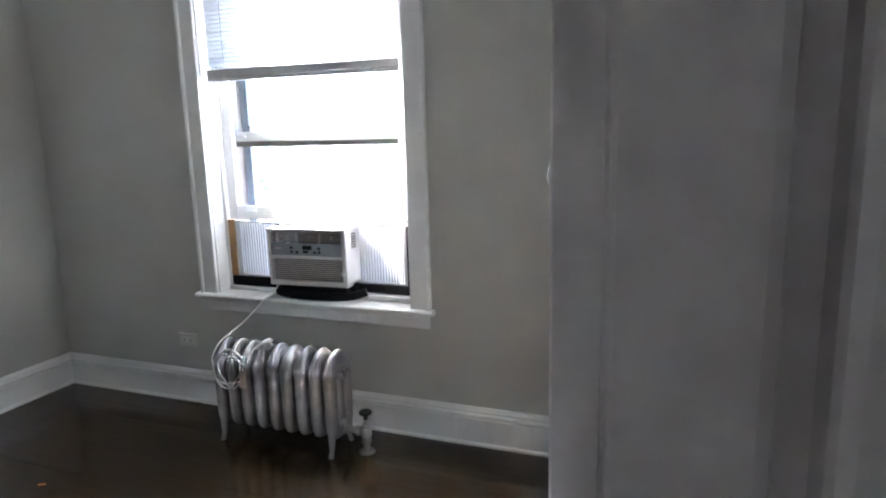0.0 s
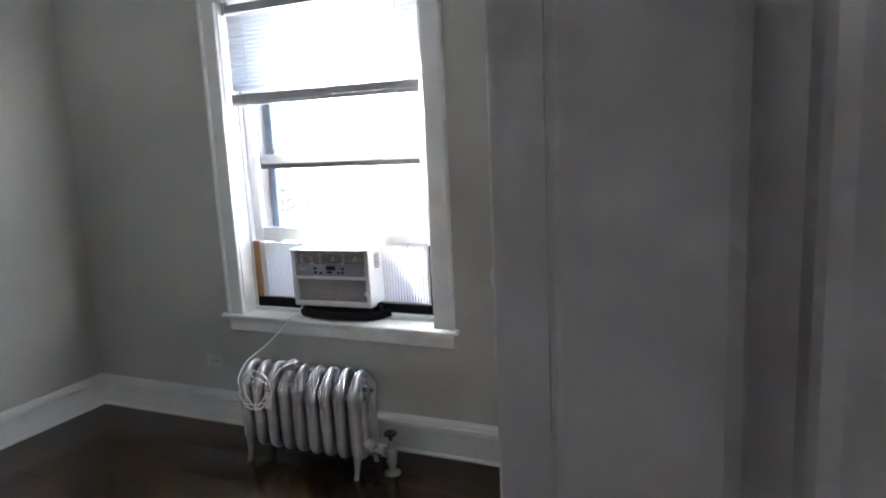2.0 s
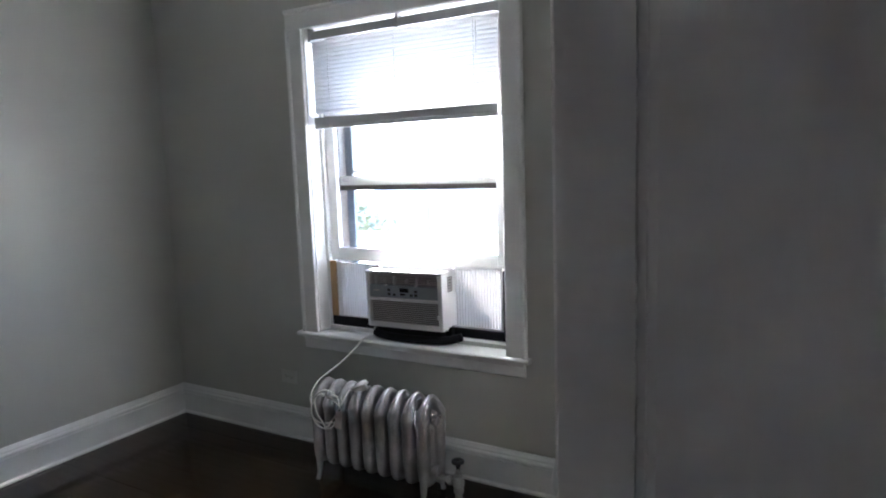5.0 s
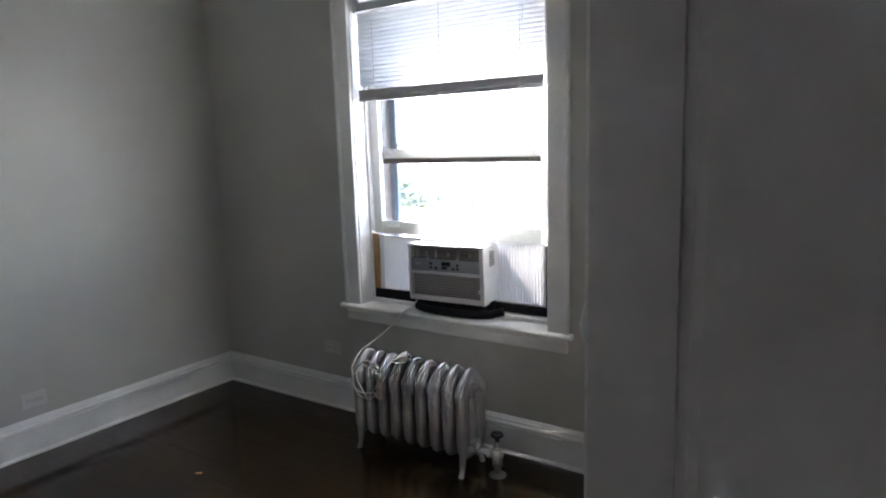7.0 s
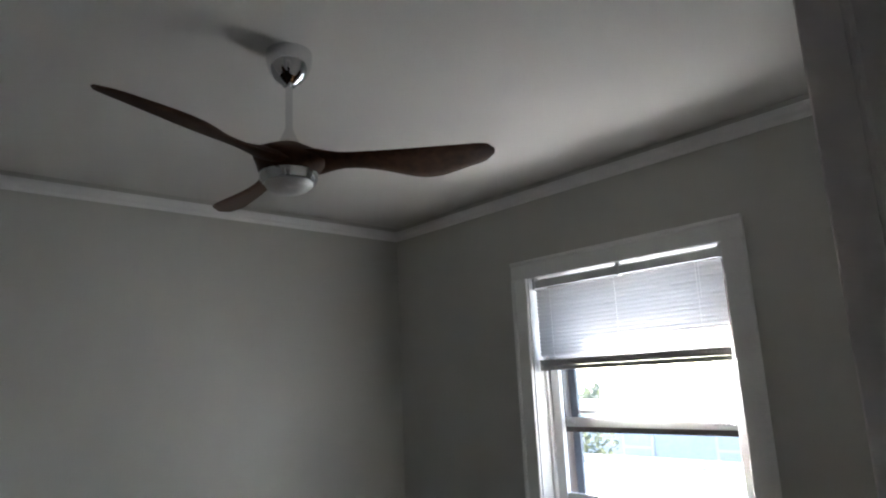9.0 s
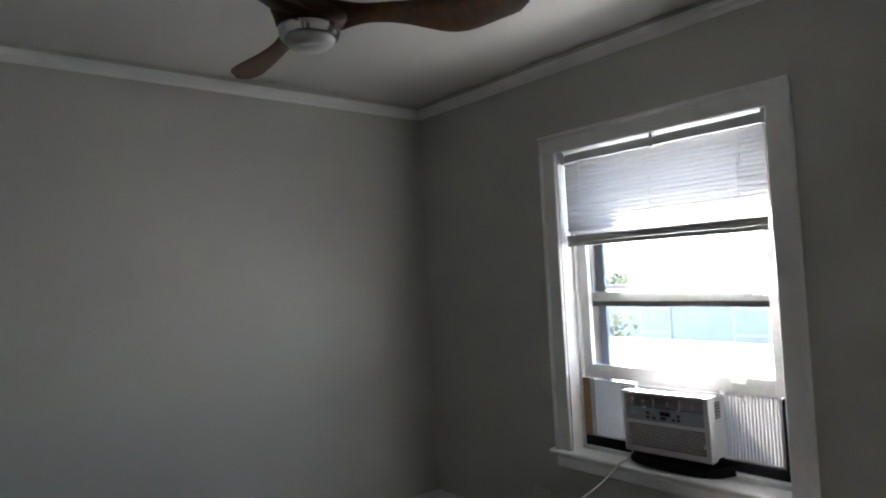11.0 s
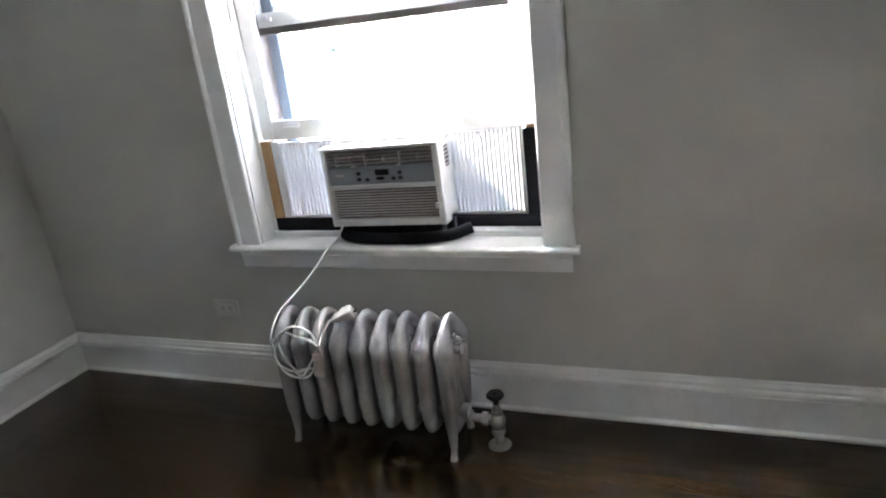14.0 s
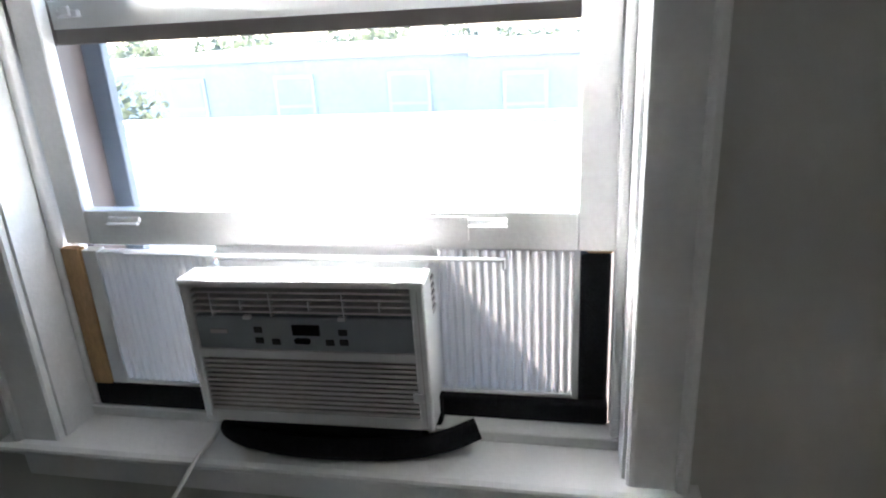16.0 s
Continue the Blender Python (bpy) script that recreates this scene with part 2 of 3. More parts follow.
    for i, p in enumerate(pts):
        if closed:
            t = (pts[(i + 1) % m] - pts[i - 1]).normalized()
        else:
            t = (pts[min(i + 1, m - 1)] - pts[max(i - 1, 0)]).normalized()
        if side is not None:
            u = Vector(side)
        else:
            u = t.cross(up).normalized()
            up = u.cross(t).normalized()
        v = t.cross(u).normalized()
        k = radii[i] if radii else 1.0
        rings.append([bm.verts.new(p + u * ru * k * (wide[i] if wide else 1.0) * math.cos(a) + v * rv * k * math.sin(a)) for a in (2 * math.pi * j / n for j in range(n))])
    for i in range(m if closed else m - 1):
        r0, r1 = rings[i], rings[(i + 1) % m]
        for j in range(n):
            bm.faces.new((r0[j], r0[(j + 1) % n], r1[(j + 1) % n], r1[j]))
    if not closed:
        bm.faces.new(rings[0][::-1])
        bm.faces.new(rings[-1])
    return bm


# ---- the room: window wall at y 0, corner at the origin ----
W, D, H = 3.49, -4.60, 2.78
JAMB = -2.570          # face of the doorway's jamb
DOOR_S = -3.40
WX0, WX1, WZ0, WZ1 = 1.165, 2.305, 0.622, 2.262   # hole for the window

bm = bmesh.new()
box(bm, -0.15, 0, -0.2, W + 0.15, 0.33, WZ0)
box(bm, -0.15, 0, WZ1, W + 0.15, 0.33, H + 0.2)
box(bm, -0.15, 0, WZ0, WX0, 0.33, WZ1)
box(bm, WX1, 0, WZ0, W + 0.15, 0.33, WZ1)
setting("wall_north", bm, WALL, "greige painted plaster wall with the window", "wall")
setting("wall_west", B(-0.15, D, -0.2, 0, 0, H + 0.2), WALL, "plain greige painted plaster wall", "wall")
setting("wall_south", B(-0.15, D - 0.15, -0.2, W + 0.15, D, H + 0.2), WALL, "plain greige painted plaster wall", "wall")
bm = bmesh.new()
box(bm, W, JAMB + 0.02, -0.2, W + 0.13, 0, H + 0.2)
box(bm, W, D, -0.2, W + 0.13, DOOR_S - 0.02, H + 0.2)
box(bm, W, DOOR_S - 0.02, 2.09, W + 0.13, JAMB + 0.02, H + 0.2)
setting("wall_east", bm, WALL, "greige painted plaster wall with the doorway", "wall")
setting("ceiling", B(0, D, H, W, 0, H + 0.15), CEIL, "off-white painted plaster ceiling", "ceiling")

# hallway behind the doorway
bm = bmesh.new()
box(bm, W + 0.13, -1.6, -0.2, W + 1.5, -1.5, H)
box(bm, W + 0.13, -4.7, -0.2, W + 1.5, -4.6, H)
box(bm, W + 1.4, -4.6, -0.2, W + 1.5, -1.6, H)
setting("wall_hall", bm, WALL, "plain hallway walls outside the room", "wall")
setting("ceiling_hall", B(W + 0.13, -4.7, H, W + 1.5, -1.5, H + 0.15), CEIL, "plain hallway ceiling", "ceiling")
setting("floor_hall", B(W, -4.7, -0.12, W + 1.5, -1.5, -0.001), BOARD, "dark wooden hallway floor", "floor")

# baseboards
PROFILE = [(0, 0), (0.026, 0), (0.026, 0.009), (0.018, 0.016), (0.016, 0.018), (0.016, 0.130), (0.010, 0.136), (0.010, 0.143), (0.034, 0.147), (0.036, 0.154), (0.033, 0.162),
           (0.025, 0.166), (0.023, 0.175), (0.015, 0.184), (0.012, 0.190), (0, 0.190)]


def baseboard(bm, wall, a, b):
    if wall == "n":
        prism(bm, [(-d, z) for d, z in PROFILE], "x", a, b)
    elif wall == "w":
        prism(bm, [(d, z) for d, z in PROFILE], "y", a, b)
    elif wall == "e":
        prism(bm, [(W - d, z) for d, z in PROFILE], "y", a, b)
    else:
        prism(bm, [(D + d, z) for d, z in PROFILE], "x", a, b)
    return bm


for nm, wl, a, b in (("north", "n", 0, W), ("west", "w", D, 0), ("east", "e", JAMB + 0.107, 0), ("south", "s", 0, W)):
    setting("baseboard_" + nm, baseboard(bmesh.new(), wl, a, b), TRIM, "tall white painted baseboard with moulded cap", "baseboard")

# picture rail just under the ceiling
RAIL = [(0, 2.685), (0.012, 2.685), (0.016, 2.700), (0.034, 2.712), (0.038, 2.726), (0.034, 2.742), (0.020, 2.750), (0, 2.752)]
bm = bmesh.new()
prism(bm, [(-d, z) for d, z in RAIL], "x", 0, W)
setting("trim_north", bm, TRIM, "white picture rail moulding under the ceiling", "moulding")
bm = bmesh.new()
prism(bm, [(d, z) for d, z in RAIL], "y", D, 0)
setting("trim_west", bm, TRIM, "white picture rail moulding under the ceiling", "moulding")
bm = bmesh.new()
prism(bm, [(W - d, z) for d, z in RAIL], "y", D, 0)
setting("trim_east", bm, TRIM, "white picture rail moulding under the ceiling", "moulding")
bm = bmesh.new()
prism(bm, [(D + d, z) for d, z in RAIL], "x", 0, W)
setting("trim_south", bm, TRIM, "white picture rail moulding under the ceiling", "moulding")

# doorway: jamb lining, stop, casing
door = thing("doorway_1", (W, (JAMB + DOOR_S) / 2, 0), "white painted door jamb and casing of the open doorway", "door frame", kind="structure")
# the near jamb has a hairline joint beside the casing and a shadow groove before the stop
G0, G1 = W + 0.0375, W + 0.0475
part("jamb", prism(bmesh.new(), [(W - 0.0005, JAMB + 0.0014), (W + 0.0012, JAMB + 0.0014), (W + 0.0017, JAMB + 0.0006), (W + 0.0030, JAMB), (G0 - 0.004, JAMB), (G0 - 0.001, JAMB + 0.0012), (G0, JAMB + 0.004),
                                 (G0 + 0.0005, JAMB + 0.0175), (G1 - 0.0005, JAMB + 0.0175), (G1, JAMB + 0.003), (G1 + 0.0015, JAMB - 0.0002), (G1 + 0.005, JAMB - 0.001), (W + 0.135, JAMB - 0.001),
                                 (W + 0.135, JAMB + 0.02), (W - 0.0005, JAMB + 0.02)], "z", 0, 2.07), DOORTRIM, door)
part("jamb", B(W + 0.001, DOOR_S - 0.02, 0, W + 0.135, DOOR_S, 2.07, bevel=0.002), DOORTRIM, door)
part("head_jamb", B(W + 0.001, DOOR_S - 0.02, 2.07, W + 0.135, JAMB + 0.02, 2.09), DOORTRIM, door)
part("door_stop", B(W + 0.078, JAMB - 0.012, 0, W + 0.118, JAMB - 0.0012, 2.07, bevel=0.003, seg=2), DOORTRIM, door)
part("door_stop", B(W + 0.034, DOOR_S + 0.0002, 0, W + 0.072, DOOR_S + 0.010, 2.07, bevel=0.003, seg=2), DOORTRIM, door)


def casing_leg(y_in, sgn):
    prof = [(W, y_in), (W - 0.0112, y_in), (W - 0.012, y_in + sgn * 0.001), (W - 0.012, y_in + sgn * 0.08), (W - 0.022, y_in + sgn * 0.084),
            (W - 0.024, y_in + sgn * 0.099), (W - 0.020, y_in + sgn * 0.104), (W, y_in + sgn * 0.104)]
    return prism(bmesh.new(), prof, "z", 0, 2.175)


for z, q in ((1.478, 0.0011),):
    part("paint_drip", lathe(bmesh.new(), [(0.0004, -2.2 * q), (q * 0.8, -1.2 * q), (q, 0), (q * 0.7, 1.6 * q), (0.0003, 3 * q)], (W - 0.0117, JAMB + 0.0016, z), "z", 10), TRIM, door, smooth=True)
part("casing", casing_leg(JAMB + 0.0004, 1), DOORTRIM, door)
part("casing", casing_leg(DOOR_S - 0.002, -1), DOORTRIM, door)
part("head_casing", B(W - 0.018, DOOR_S - 0.12, 2.175, W, JAMB + 0.12, 2.29, bevel=0.004), DOORTRIM, door)

# ---- the window ----
LX0, LX1 = 1.180, 2.289
win = thing("window_1", (1.735, 0.0, WZ0), "white painted double-hung window with raised lower sash", "window", kind="structure")


def casing_side(x_in, sgn, top):
    prof = [(x_in, 0), (x_in, -0.014), (x_in + sgn * 0.004, -0.018), (x_in + sgn * 0.010, -0.0185), (x_in + sgn * 0.080, -0.0185), (x_in + sgn * 0.083, -0.026),
            (x_in + sgn * 0.090, -0.030), (x_in + sgn * 0.099, -0.028), (x_in + sgn * 0.103, -0.020), (x_in + sgn * 0.103, 0)]
    return prism(bmesh.new(), prof, "z", 0.645, top)


part("casing", casing_side(1.174, -1, 2.248), TRIM, win)
part("casing", casing_side(2.295, 1, 2.248), TRIM, win)
hp = [(0, 2.248), (-0.014, 2.248), (-0.018, 2.252), (-0.0185, 2.258), (-0.0185, 2.328), (-0.026, 2.331), (-0.030, 2.338), (-0.028, 2.347), (-0.020, 2.351), (0, 2.351)]
part("head_casing", prism(bmesh.new(), hp, "x", 1.071, 2.398), TRIM, win)
bm = bmesh.new()
sp = [(0.135, 0.622), (0.135, 0.646), (-0.034, 0.645), (-0.043, 0.640), (-0.045, 0.634), (-0.043, 0.627), (-0.036, 0.622)]
prism(bm, sp, "x", WX0 + 0.001, WX1 - 0.001)
for a, b in ((1.046, WX0 + 0.001), (WX1 - 0.001, 2.416)):
    prism(bm, [(0.0, 0.622), (0.0, 0.645)] + sp[2:], "x", a, b)
part("window_sill", bm, TRIM, win)
part("sill_step", B(LX0, 0.078, 0.6455, LX1, 0.135, 0.6685, bevel=0.002), SASH, win)
ap = [(0, 0.552), (-0.012, 0.552), (-0.016, 0.556), (-0.017, 0.566), (-0.018, 0.604), (-0.026, 0.611), (-0.028, 0.622), (0, 0.622)]
part("apron", prism(bmesh.new(), ap, "x", 1.080, 2.388), TRIM, win)
# inner lining, stops and outer frame
part("jamb_lining", B(WX0, 0.0005, 0.645, LX0, 0.180, WZ1), SASH, win)
part("jamb_lining", B(LX1, 0.0005, 0.645, WX1, 0.180, WZ1), SASH, win)
part("head_lining", B(LX0, 0.0005, 2.250, LX1, 0.180, WZ1), SASH, win)
for a, b in ((LX0, 1.197), (2.273, LX1)):
    part("stop_bead", B(a, 0.082, 0.669, b, 0.103, 2.249, bevel=0.005, seg=2), SASH, win)
    part("parting_bead", B(a, 0.1388, 0.669, b, 0.1415, 2.249), SASH, win)
part("stop_bead", B(1.197, 0.082, 2.236, 2.273, 0.103, 2.249), SASH, win)
part("outer_jamb", B(WX0 + 0.001, 0.181, 0.60, 1.195, 0.315, WZ1 - 0.001), BRONZE, win, "weathered brown outer window frame")
part("outer_jamb", B(2.275, 0.181, 0.60, WX1 - 0.001, 0.315, WZ1 - 0.001), BRONZE, win, "weathered brown outer window frame")
part("outer_head", B(1.195, 0.181, 2.255, 2.275, 0.315, WZ1 - 0.001), BRONZE, win)
part("outer_sill", B(WX0 + 0.001, 0.136, 0.585, WX1 - 0.001, 0.37, 0.640, bevel=0.003), BRONZE, win)


def sash(name, y0, y1, z0, z1, rail0, rail1, parent, mat):
    x0, x1, gl, gr = 1.198, 2.272, 1.256, 2.208
    s = part(name, B(x0, y0, z0, gl, y1, z1, bevel=0.003), mat, parent)
    part("stile", B(gr, y0, z0, x1, y1, z1, bevel=0.003), mat, s)
    part("bottom_rail", B(gl, y0 + 0.001, z0, gr, y1 - 0.001, z0 + rail0, bevel=0.002), mat, s)
    part("top_rail", B(gl, y0 + 0.001, z1 - rail1, gr, y1 - 0.001, z1, bevel=0.002), mat, s)
    g = part("pane", B(gl - 0.004, y1 - 0.010, z0 + rail0 - 0.004, gr + 0.004, y1 - 0.006, z1 - rail1 + 0.004), GLASS, s, "clear window glass")
    g.visible_shadow = False
    return s


lower = sash("lower_sash", 0.105, 0.138, 1.029, 1.84, 0.071, 0.05, win, SASH)
# upper sash takes the dark paint that stands for its backlit shade
upper = sash("upper_sash", 0.142, 0.175, 1.408, 2.247, 0.062, 0.05, win, BACKLIT)
# added pale strip over the upper half of the dark rail
part("rail_cap", B(1.258, 0.1385, 1.436, 2.206, 0.1428, 1.4860, bevel=0.001), SASH, upper)
for x, w in ((1.300, 0.022), (2.120, 0.030), (2.168, 0.018)):
    lk = B(x - w, 0.126, 1.455, x + w, 0.1386, 1.468, bevel=0.002)
    box(lk, x - w * 0.5, 0.120, 1.458, x + w * 0.5, 0.1262, 1.475, bevel=0.002)
    part("sash_latch", lk, RAILGREY, upper, "small grey sash latch")
# finger lifts and a patch strip on the lower sash rail
for x in (1.345, 2.055):
    bm = bmesh.new()
    box(bm, x - 0.034, 0.098, 1.078, x + 0.034, 0.1052, 1.089, bevel=0.002)
    box(bm, x - 0.034, 0.088, 1.073, x + 0.034, 0.0985, 1.079, bevel=0.002)
    part("sash_lift", bm, SASH, lower, "small white painted finger lift")
part("rail_strip", B(1.905, 0.101, 1.048, 2.020, 0.1048, 1.092, bevel=0.001), SASH, lower)
# storm window outside
st = part("storm_frame", B(1.195, 0.275, 0.642, 1.242, 0.300, 2.254, bevel=0.002), STORM, win, "aluminium storm window frame, the sky's blue reflection in its colour")
part("stile", B(2.230, 0.275, 0.642, 2.275, 0.300, 2.254, bevel=0.002), STORM, st)
part("middle_rail", B(1.242, 0.278, 1.494, 2.230, 0.298, 1.517, bevel=0.002), SASH, st)
part("top_rail", B(1.242, 0.278, 2.236, 2.230, 0.298, 2.254), BRONZE, st)
part("bottom_rail", B(1.242, 0.278, 0.643, 2.230, 0.298, 0.69), BRONZE, st)

# ---- mini blind ----
BY = 0.034
blind = thing("mini_blind", (1.735, BY, 1.737), "white vinyl mini blind half raised over the window", "blind")
BX0, BX1 = 1.198, 2.270
hr = part("headrail", B(BX0, BY - 0.013, 2.190, BX1, BY + 0.013, 2.232, bevel=0.002), RAILGREY, blind)
for x in (BX0 - 0.006, 1.735, BX1 - 0.006):
    part("bracket", B(x, BY - 0.016, 2.184, x + 0.018, BY + 0.016, 2.2495, bevel=0.001), RAILGREY, hr)


def slat_mesh():
    bm = bmesh.new()
    n = 4
    tilt = radians(-55)
    rows = []
    for k in range(n + 1):
        u = (k / n - 0.5) * 0.025
        h = 0.0034 * (1 - (2 * k / n - 1) ** 2)
        y, z = u * math.cos(tilt) - h * math.sin(tilt), u * math.sin(tilt) + h * math.cos(tilt)
        rows.append([bm.verts.new((x, y, z)) for x in (-(BX1 - BX0) / 2 + 0.004, (BX1 - BX0) / 2 - 0.004)])
    for a, b in zip(rows, rows[1:]):
        bm.faces.new((a[0], a[1], b[1], b[0]))
    r = bmesh.ops.solidify(bm, geom=bm.faces[:], thickness=0.0004)
    return mesh_of("slat", bm, BLIND, True)


slat = slat_mesh()
z = 2.172
while z > 1.806:
    ob = new("slat", slat)
    ob.parent = blind
    ob.location = ((BX0 + BX1) / 2 - 1.735, 0, z - 1.737)
    z -= 0.0205
bm = bmesh.new()
box(bm, -(BX1 - BX0) / 2 + 0.004, -0.0125, -0.0013, (BX1 - BX0) / 2 - 0.004, 0.0125, 0.0013)
stack = mesh_of("stacked_slat", bm, RAILGREY)
for k in range(12):
    ob = new("stacked_slat", stack)
    ob.parent = blind
    ob.location = ((BX0 + BX1) / 2 - 1.735, 0.0006 * (-1) ** k, 1.7625 + 0.0029 * k - 1.737)
part("bottom_rail", B(BX0 + 0.004, BY - 0.0125, 1.737, BX1 - 0.004, BY + 0.0125, 1.760, bevel=0.003), RAILGREY, blind)
for x in (1.31, 1.72, 2.15):
    bm = bmesh.new()
    box(bm, x - 0.001, BY - 0.0155, 1.737, x + 0.001, BY - 0.0140, 2.188)
    box(bm, x - 0.001, BY + 0.0140, 1.737, x + 0.001, BY + 0.0155, 2.188)
    part("ladder_cord", bm, CORD, blind)
    part("cord_clip", B(x - 0.011, BY - 0.0160, 1.738, x + 0.011, BY - 0.0128, 1.757, bevel=0.001), CORD, blind)
part("lift_cord", sweep(bmesh.new(), smooth_path([(2.165, BY - 0.017, 2.188), (2.166, BY - 0.018, 2.1), (2.165, BY - 0.018, 2.02)], 6), 0.0014, 0.0014, n=6), CORD, blind)

# ---- air conditioner ----
AX0, AX1, AZ0, AZ1, AY = 1.511, 1.962, 0.716, 1.010, -0.006
ac = thing("window_air_conditioner", ((AX0 + AX1) / 2, 0.1, AZ0), "white window air conditioner with grey control strip, on the sill", "air conditioner")
bm = bmesh.new()
box(bm, AX0 + 0.012, AY + 0.055, AZ0 + 0.004, AX1 - 0.012, 0.40, AZ1 - 0.006, bevel=0.004)
part("body", bm, ACWHITE, ac)
part("top_flange", B(AX0 + 0.02, 0.104, AZ1 - 0.012, AX1 - 0.004, 0.136, 1.034), ACWHITE, ac)
# front shell: four rails round the grilles and the cheeks behind them
bm = bmesh.new()
box(bm, AX0, AY, AZ0 + 0.006, AX0 + 0.019, AY + 0.06, AZ1 - 0.006, bevel=0.005, seg=2)
box(bm, AX1 - 0.026, AY, AZ0 + 0.006, AX1, AY + 0.06, AZ1 - 0.006, bevel=0.005, seg=2)
box(bm, AX0, AY + 0.001, AZ0, AX1, AY + 0.06, AZ0 + 0.026, bevel=0.005, seg=2)
box(bm, AX0 - 0.002, AY - 0.004, AZ1 - 0.016, AX1 + 0.002, AY + 0.064, AZ1, bevel=0.006, seg=2)
box(bm, AX0 + 0.012, AY + 0.001, 0.853, AX1 - 0.012, AY + 0.05, 0.871, bevel=0.002)
front = part("front_frame", bm, ACWHITE, ac)
part("control_panel", B(AX0 + 0.018, AY + 0.004, 0.871, AX1 - 0.025, AY + 0.03, 0.936, bevel=0.002), ACGREY, ac, "blue-grey control strip")
cp = [o for o in ac.children if o.name.startswith("control_panel")][0]
part("display", B(1.716, AY + 0.001, 0.902, 1.768, AY + 0.0045, 0.923, bevel=0.001), SCREEN, cp)
part("display", B(1.718, AY + 0.001, 0.886, 1.748, AY + 0.0045, 0.897, bevel=0.004, seg=2), SCREEN, cp)
for x, zz in ((1.650, 0.911), (1.650, 0.890), (1.682, 0.888), (1.784, 0.889), (1.810, 0.909), (1.810, 0.890)):
    part("button", B(x - 0.008, AY + 0.002, zz - 0.006, x + 0.008, AY + 0.0046, zz + 0.006, bevel=0.001), BLACKPLASTIC, cp)
part("badge", B(1.556, AY + 0.0025, 0.903, 1.590, AY + 0.0045, 0.911), ACVENT, cp)
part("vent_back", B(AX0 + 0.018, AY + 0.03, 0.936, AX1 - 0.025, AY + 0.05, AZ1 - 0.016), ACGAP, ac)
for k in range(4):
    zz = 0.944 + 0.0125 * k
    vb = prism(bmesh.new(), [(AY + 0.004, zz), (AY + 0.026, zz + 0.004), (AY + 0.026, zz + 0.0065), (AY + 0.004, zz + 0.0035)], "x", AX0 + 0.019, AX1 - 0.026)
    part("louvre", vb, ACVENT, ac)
for k, x in enumerate((1.566, 1.623, 1.680, 1.752, 1.815, 1.880)):
    part("vane", B(x, AY + 0.002, 0.938 + 0.012 * (k % 2), x + 0.002, AY + 0.028, 0.968 + 0.014 * ((k + 1) % 2)), ACWHITE, ac)
for x in (1.628, 1.806):
    part("louvre_tab", B(x, AY - 0.004, 0.934, x + 0.014, AY + 0.006, 0.941, bevel=0.001), ACWHITE, ac)
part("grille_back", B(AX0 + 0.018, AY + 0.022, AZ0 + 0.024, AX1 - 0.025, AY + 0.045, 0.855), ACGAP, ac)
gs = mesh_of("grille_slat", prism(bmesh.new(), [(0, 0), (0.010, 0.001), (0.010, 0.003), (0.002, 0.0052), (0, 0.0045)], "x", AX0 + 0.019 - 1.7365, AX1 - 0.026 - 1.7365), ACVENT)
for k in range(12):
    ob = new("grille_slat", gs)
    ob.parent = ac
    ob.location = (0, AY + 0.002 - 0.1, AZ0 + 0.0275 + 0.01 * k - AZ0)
part("grille_latch", B(AX1 - 0.034, AY - 0.003, 0.775, AX1 - 0.014, AY + 0.004, 0.797, bevel=0.002), ACWHITE, ac)
part("seam", B(AX1 - 0.0135, AY - 0.0004, AZ0 + 0.012, AX1 - 0.0120, AY + 0.002, AZ1 - 0.02), ACVENT, ac)
# dark plate painted as the shade inside the side vent
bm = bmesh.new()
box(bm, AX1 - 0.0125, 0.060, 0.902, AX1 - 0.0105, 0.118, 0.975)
part("side_vent", bm, ACGAP, ac, "louvred side vent, its inner shade painted as a dark plate")
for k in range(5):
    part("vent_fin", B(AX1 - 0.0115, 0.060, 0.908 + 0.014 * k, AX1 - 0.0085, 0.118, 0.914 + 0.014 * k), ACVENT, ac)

ac.rotation_euler = (0, radians(-0.9), 0)

# accordion panels beside it


def accordion(x0, x1, y, deep, edge, label):
    """A pleated filler panel in its frame; edge is the side that meets the window jamb."""
    zb = 0.7225 if edge < 0 else 0.7120
    t = thing("accordion_panel", ((x0 + x1) / 2, y, zb), label, "filler panel", "panels beside the air conditioner")
    bm = bmesh.new()
    p0, p1 = (x0 + 0.025, x1) if edge < 0 else (x0, x1 - 0.006)
    n = max(6, round((p1 - p0) / 0.0155))
    pts = []
    for i in range(n):
        for u, dep in ((0.0, 0.12), (0.2, 0.0), (0.5, 0.06), (0.78, 1.0)):
            pts.append((p0 + (p1 - p0) * (i + u) / n, y + dep * deep))
    pts.append((p1, y + 0.12 * deep))
    prism(bm, pts + [(x, q + 0.0016) for x, q in reversed(pts)], "z", zb + 0.0065, 1.016)
    part("pleats", bm, PANEL, t)
    part("panel_frame", B(x0, y - 0.002, 1.014, x1, y + 0.020, 1.0185 if edge < 0 else 1.07, bevel=0.001), ACWHITE, t)
    part("panel_frame", B(x0, y - 0.004, zb, x1, y + 0.020, zb + 0.0085, bevel=0.001), ACWHITE, t)
    if edge < 0:
        part("panel_frame", B(x0 - 0.006, y - 0.005, 0.7225, x0 + 0.027, y + 0.021, 1.0225, bevel=0.001), ACWHITE, t)
    else:
        part("panel_frame", B(x1 - 0.006, y - 0.006, zb, x1 + 0.006, y + 0.021, 1.0225, bevel=0.001), ACWHITE, t)
    return t


accordion(1.248, AX0 + 0.012, 0.094, 0.007, -1, "white pleated filler panel beside the air conditioner")
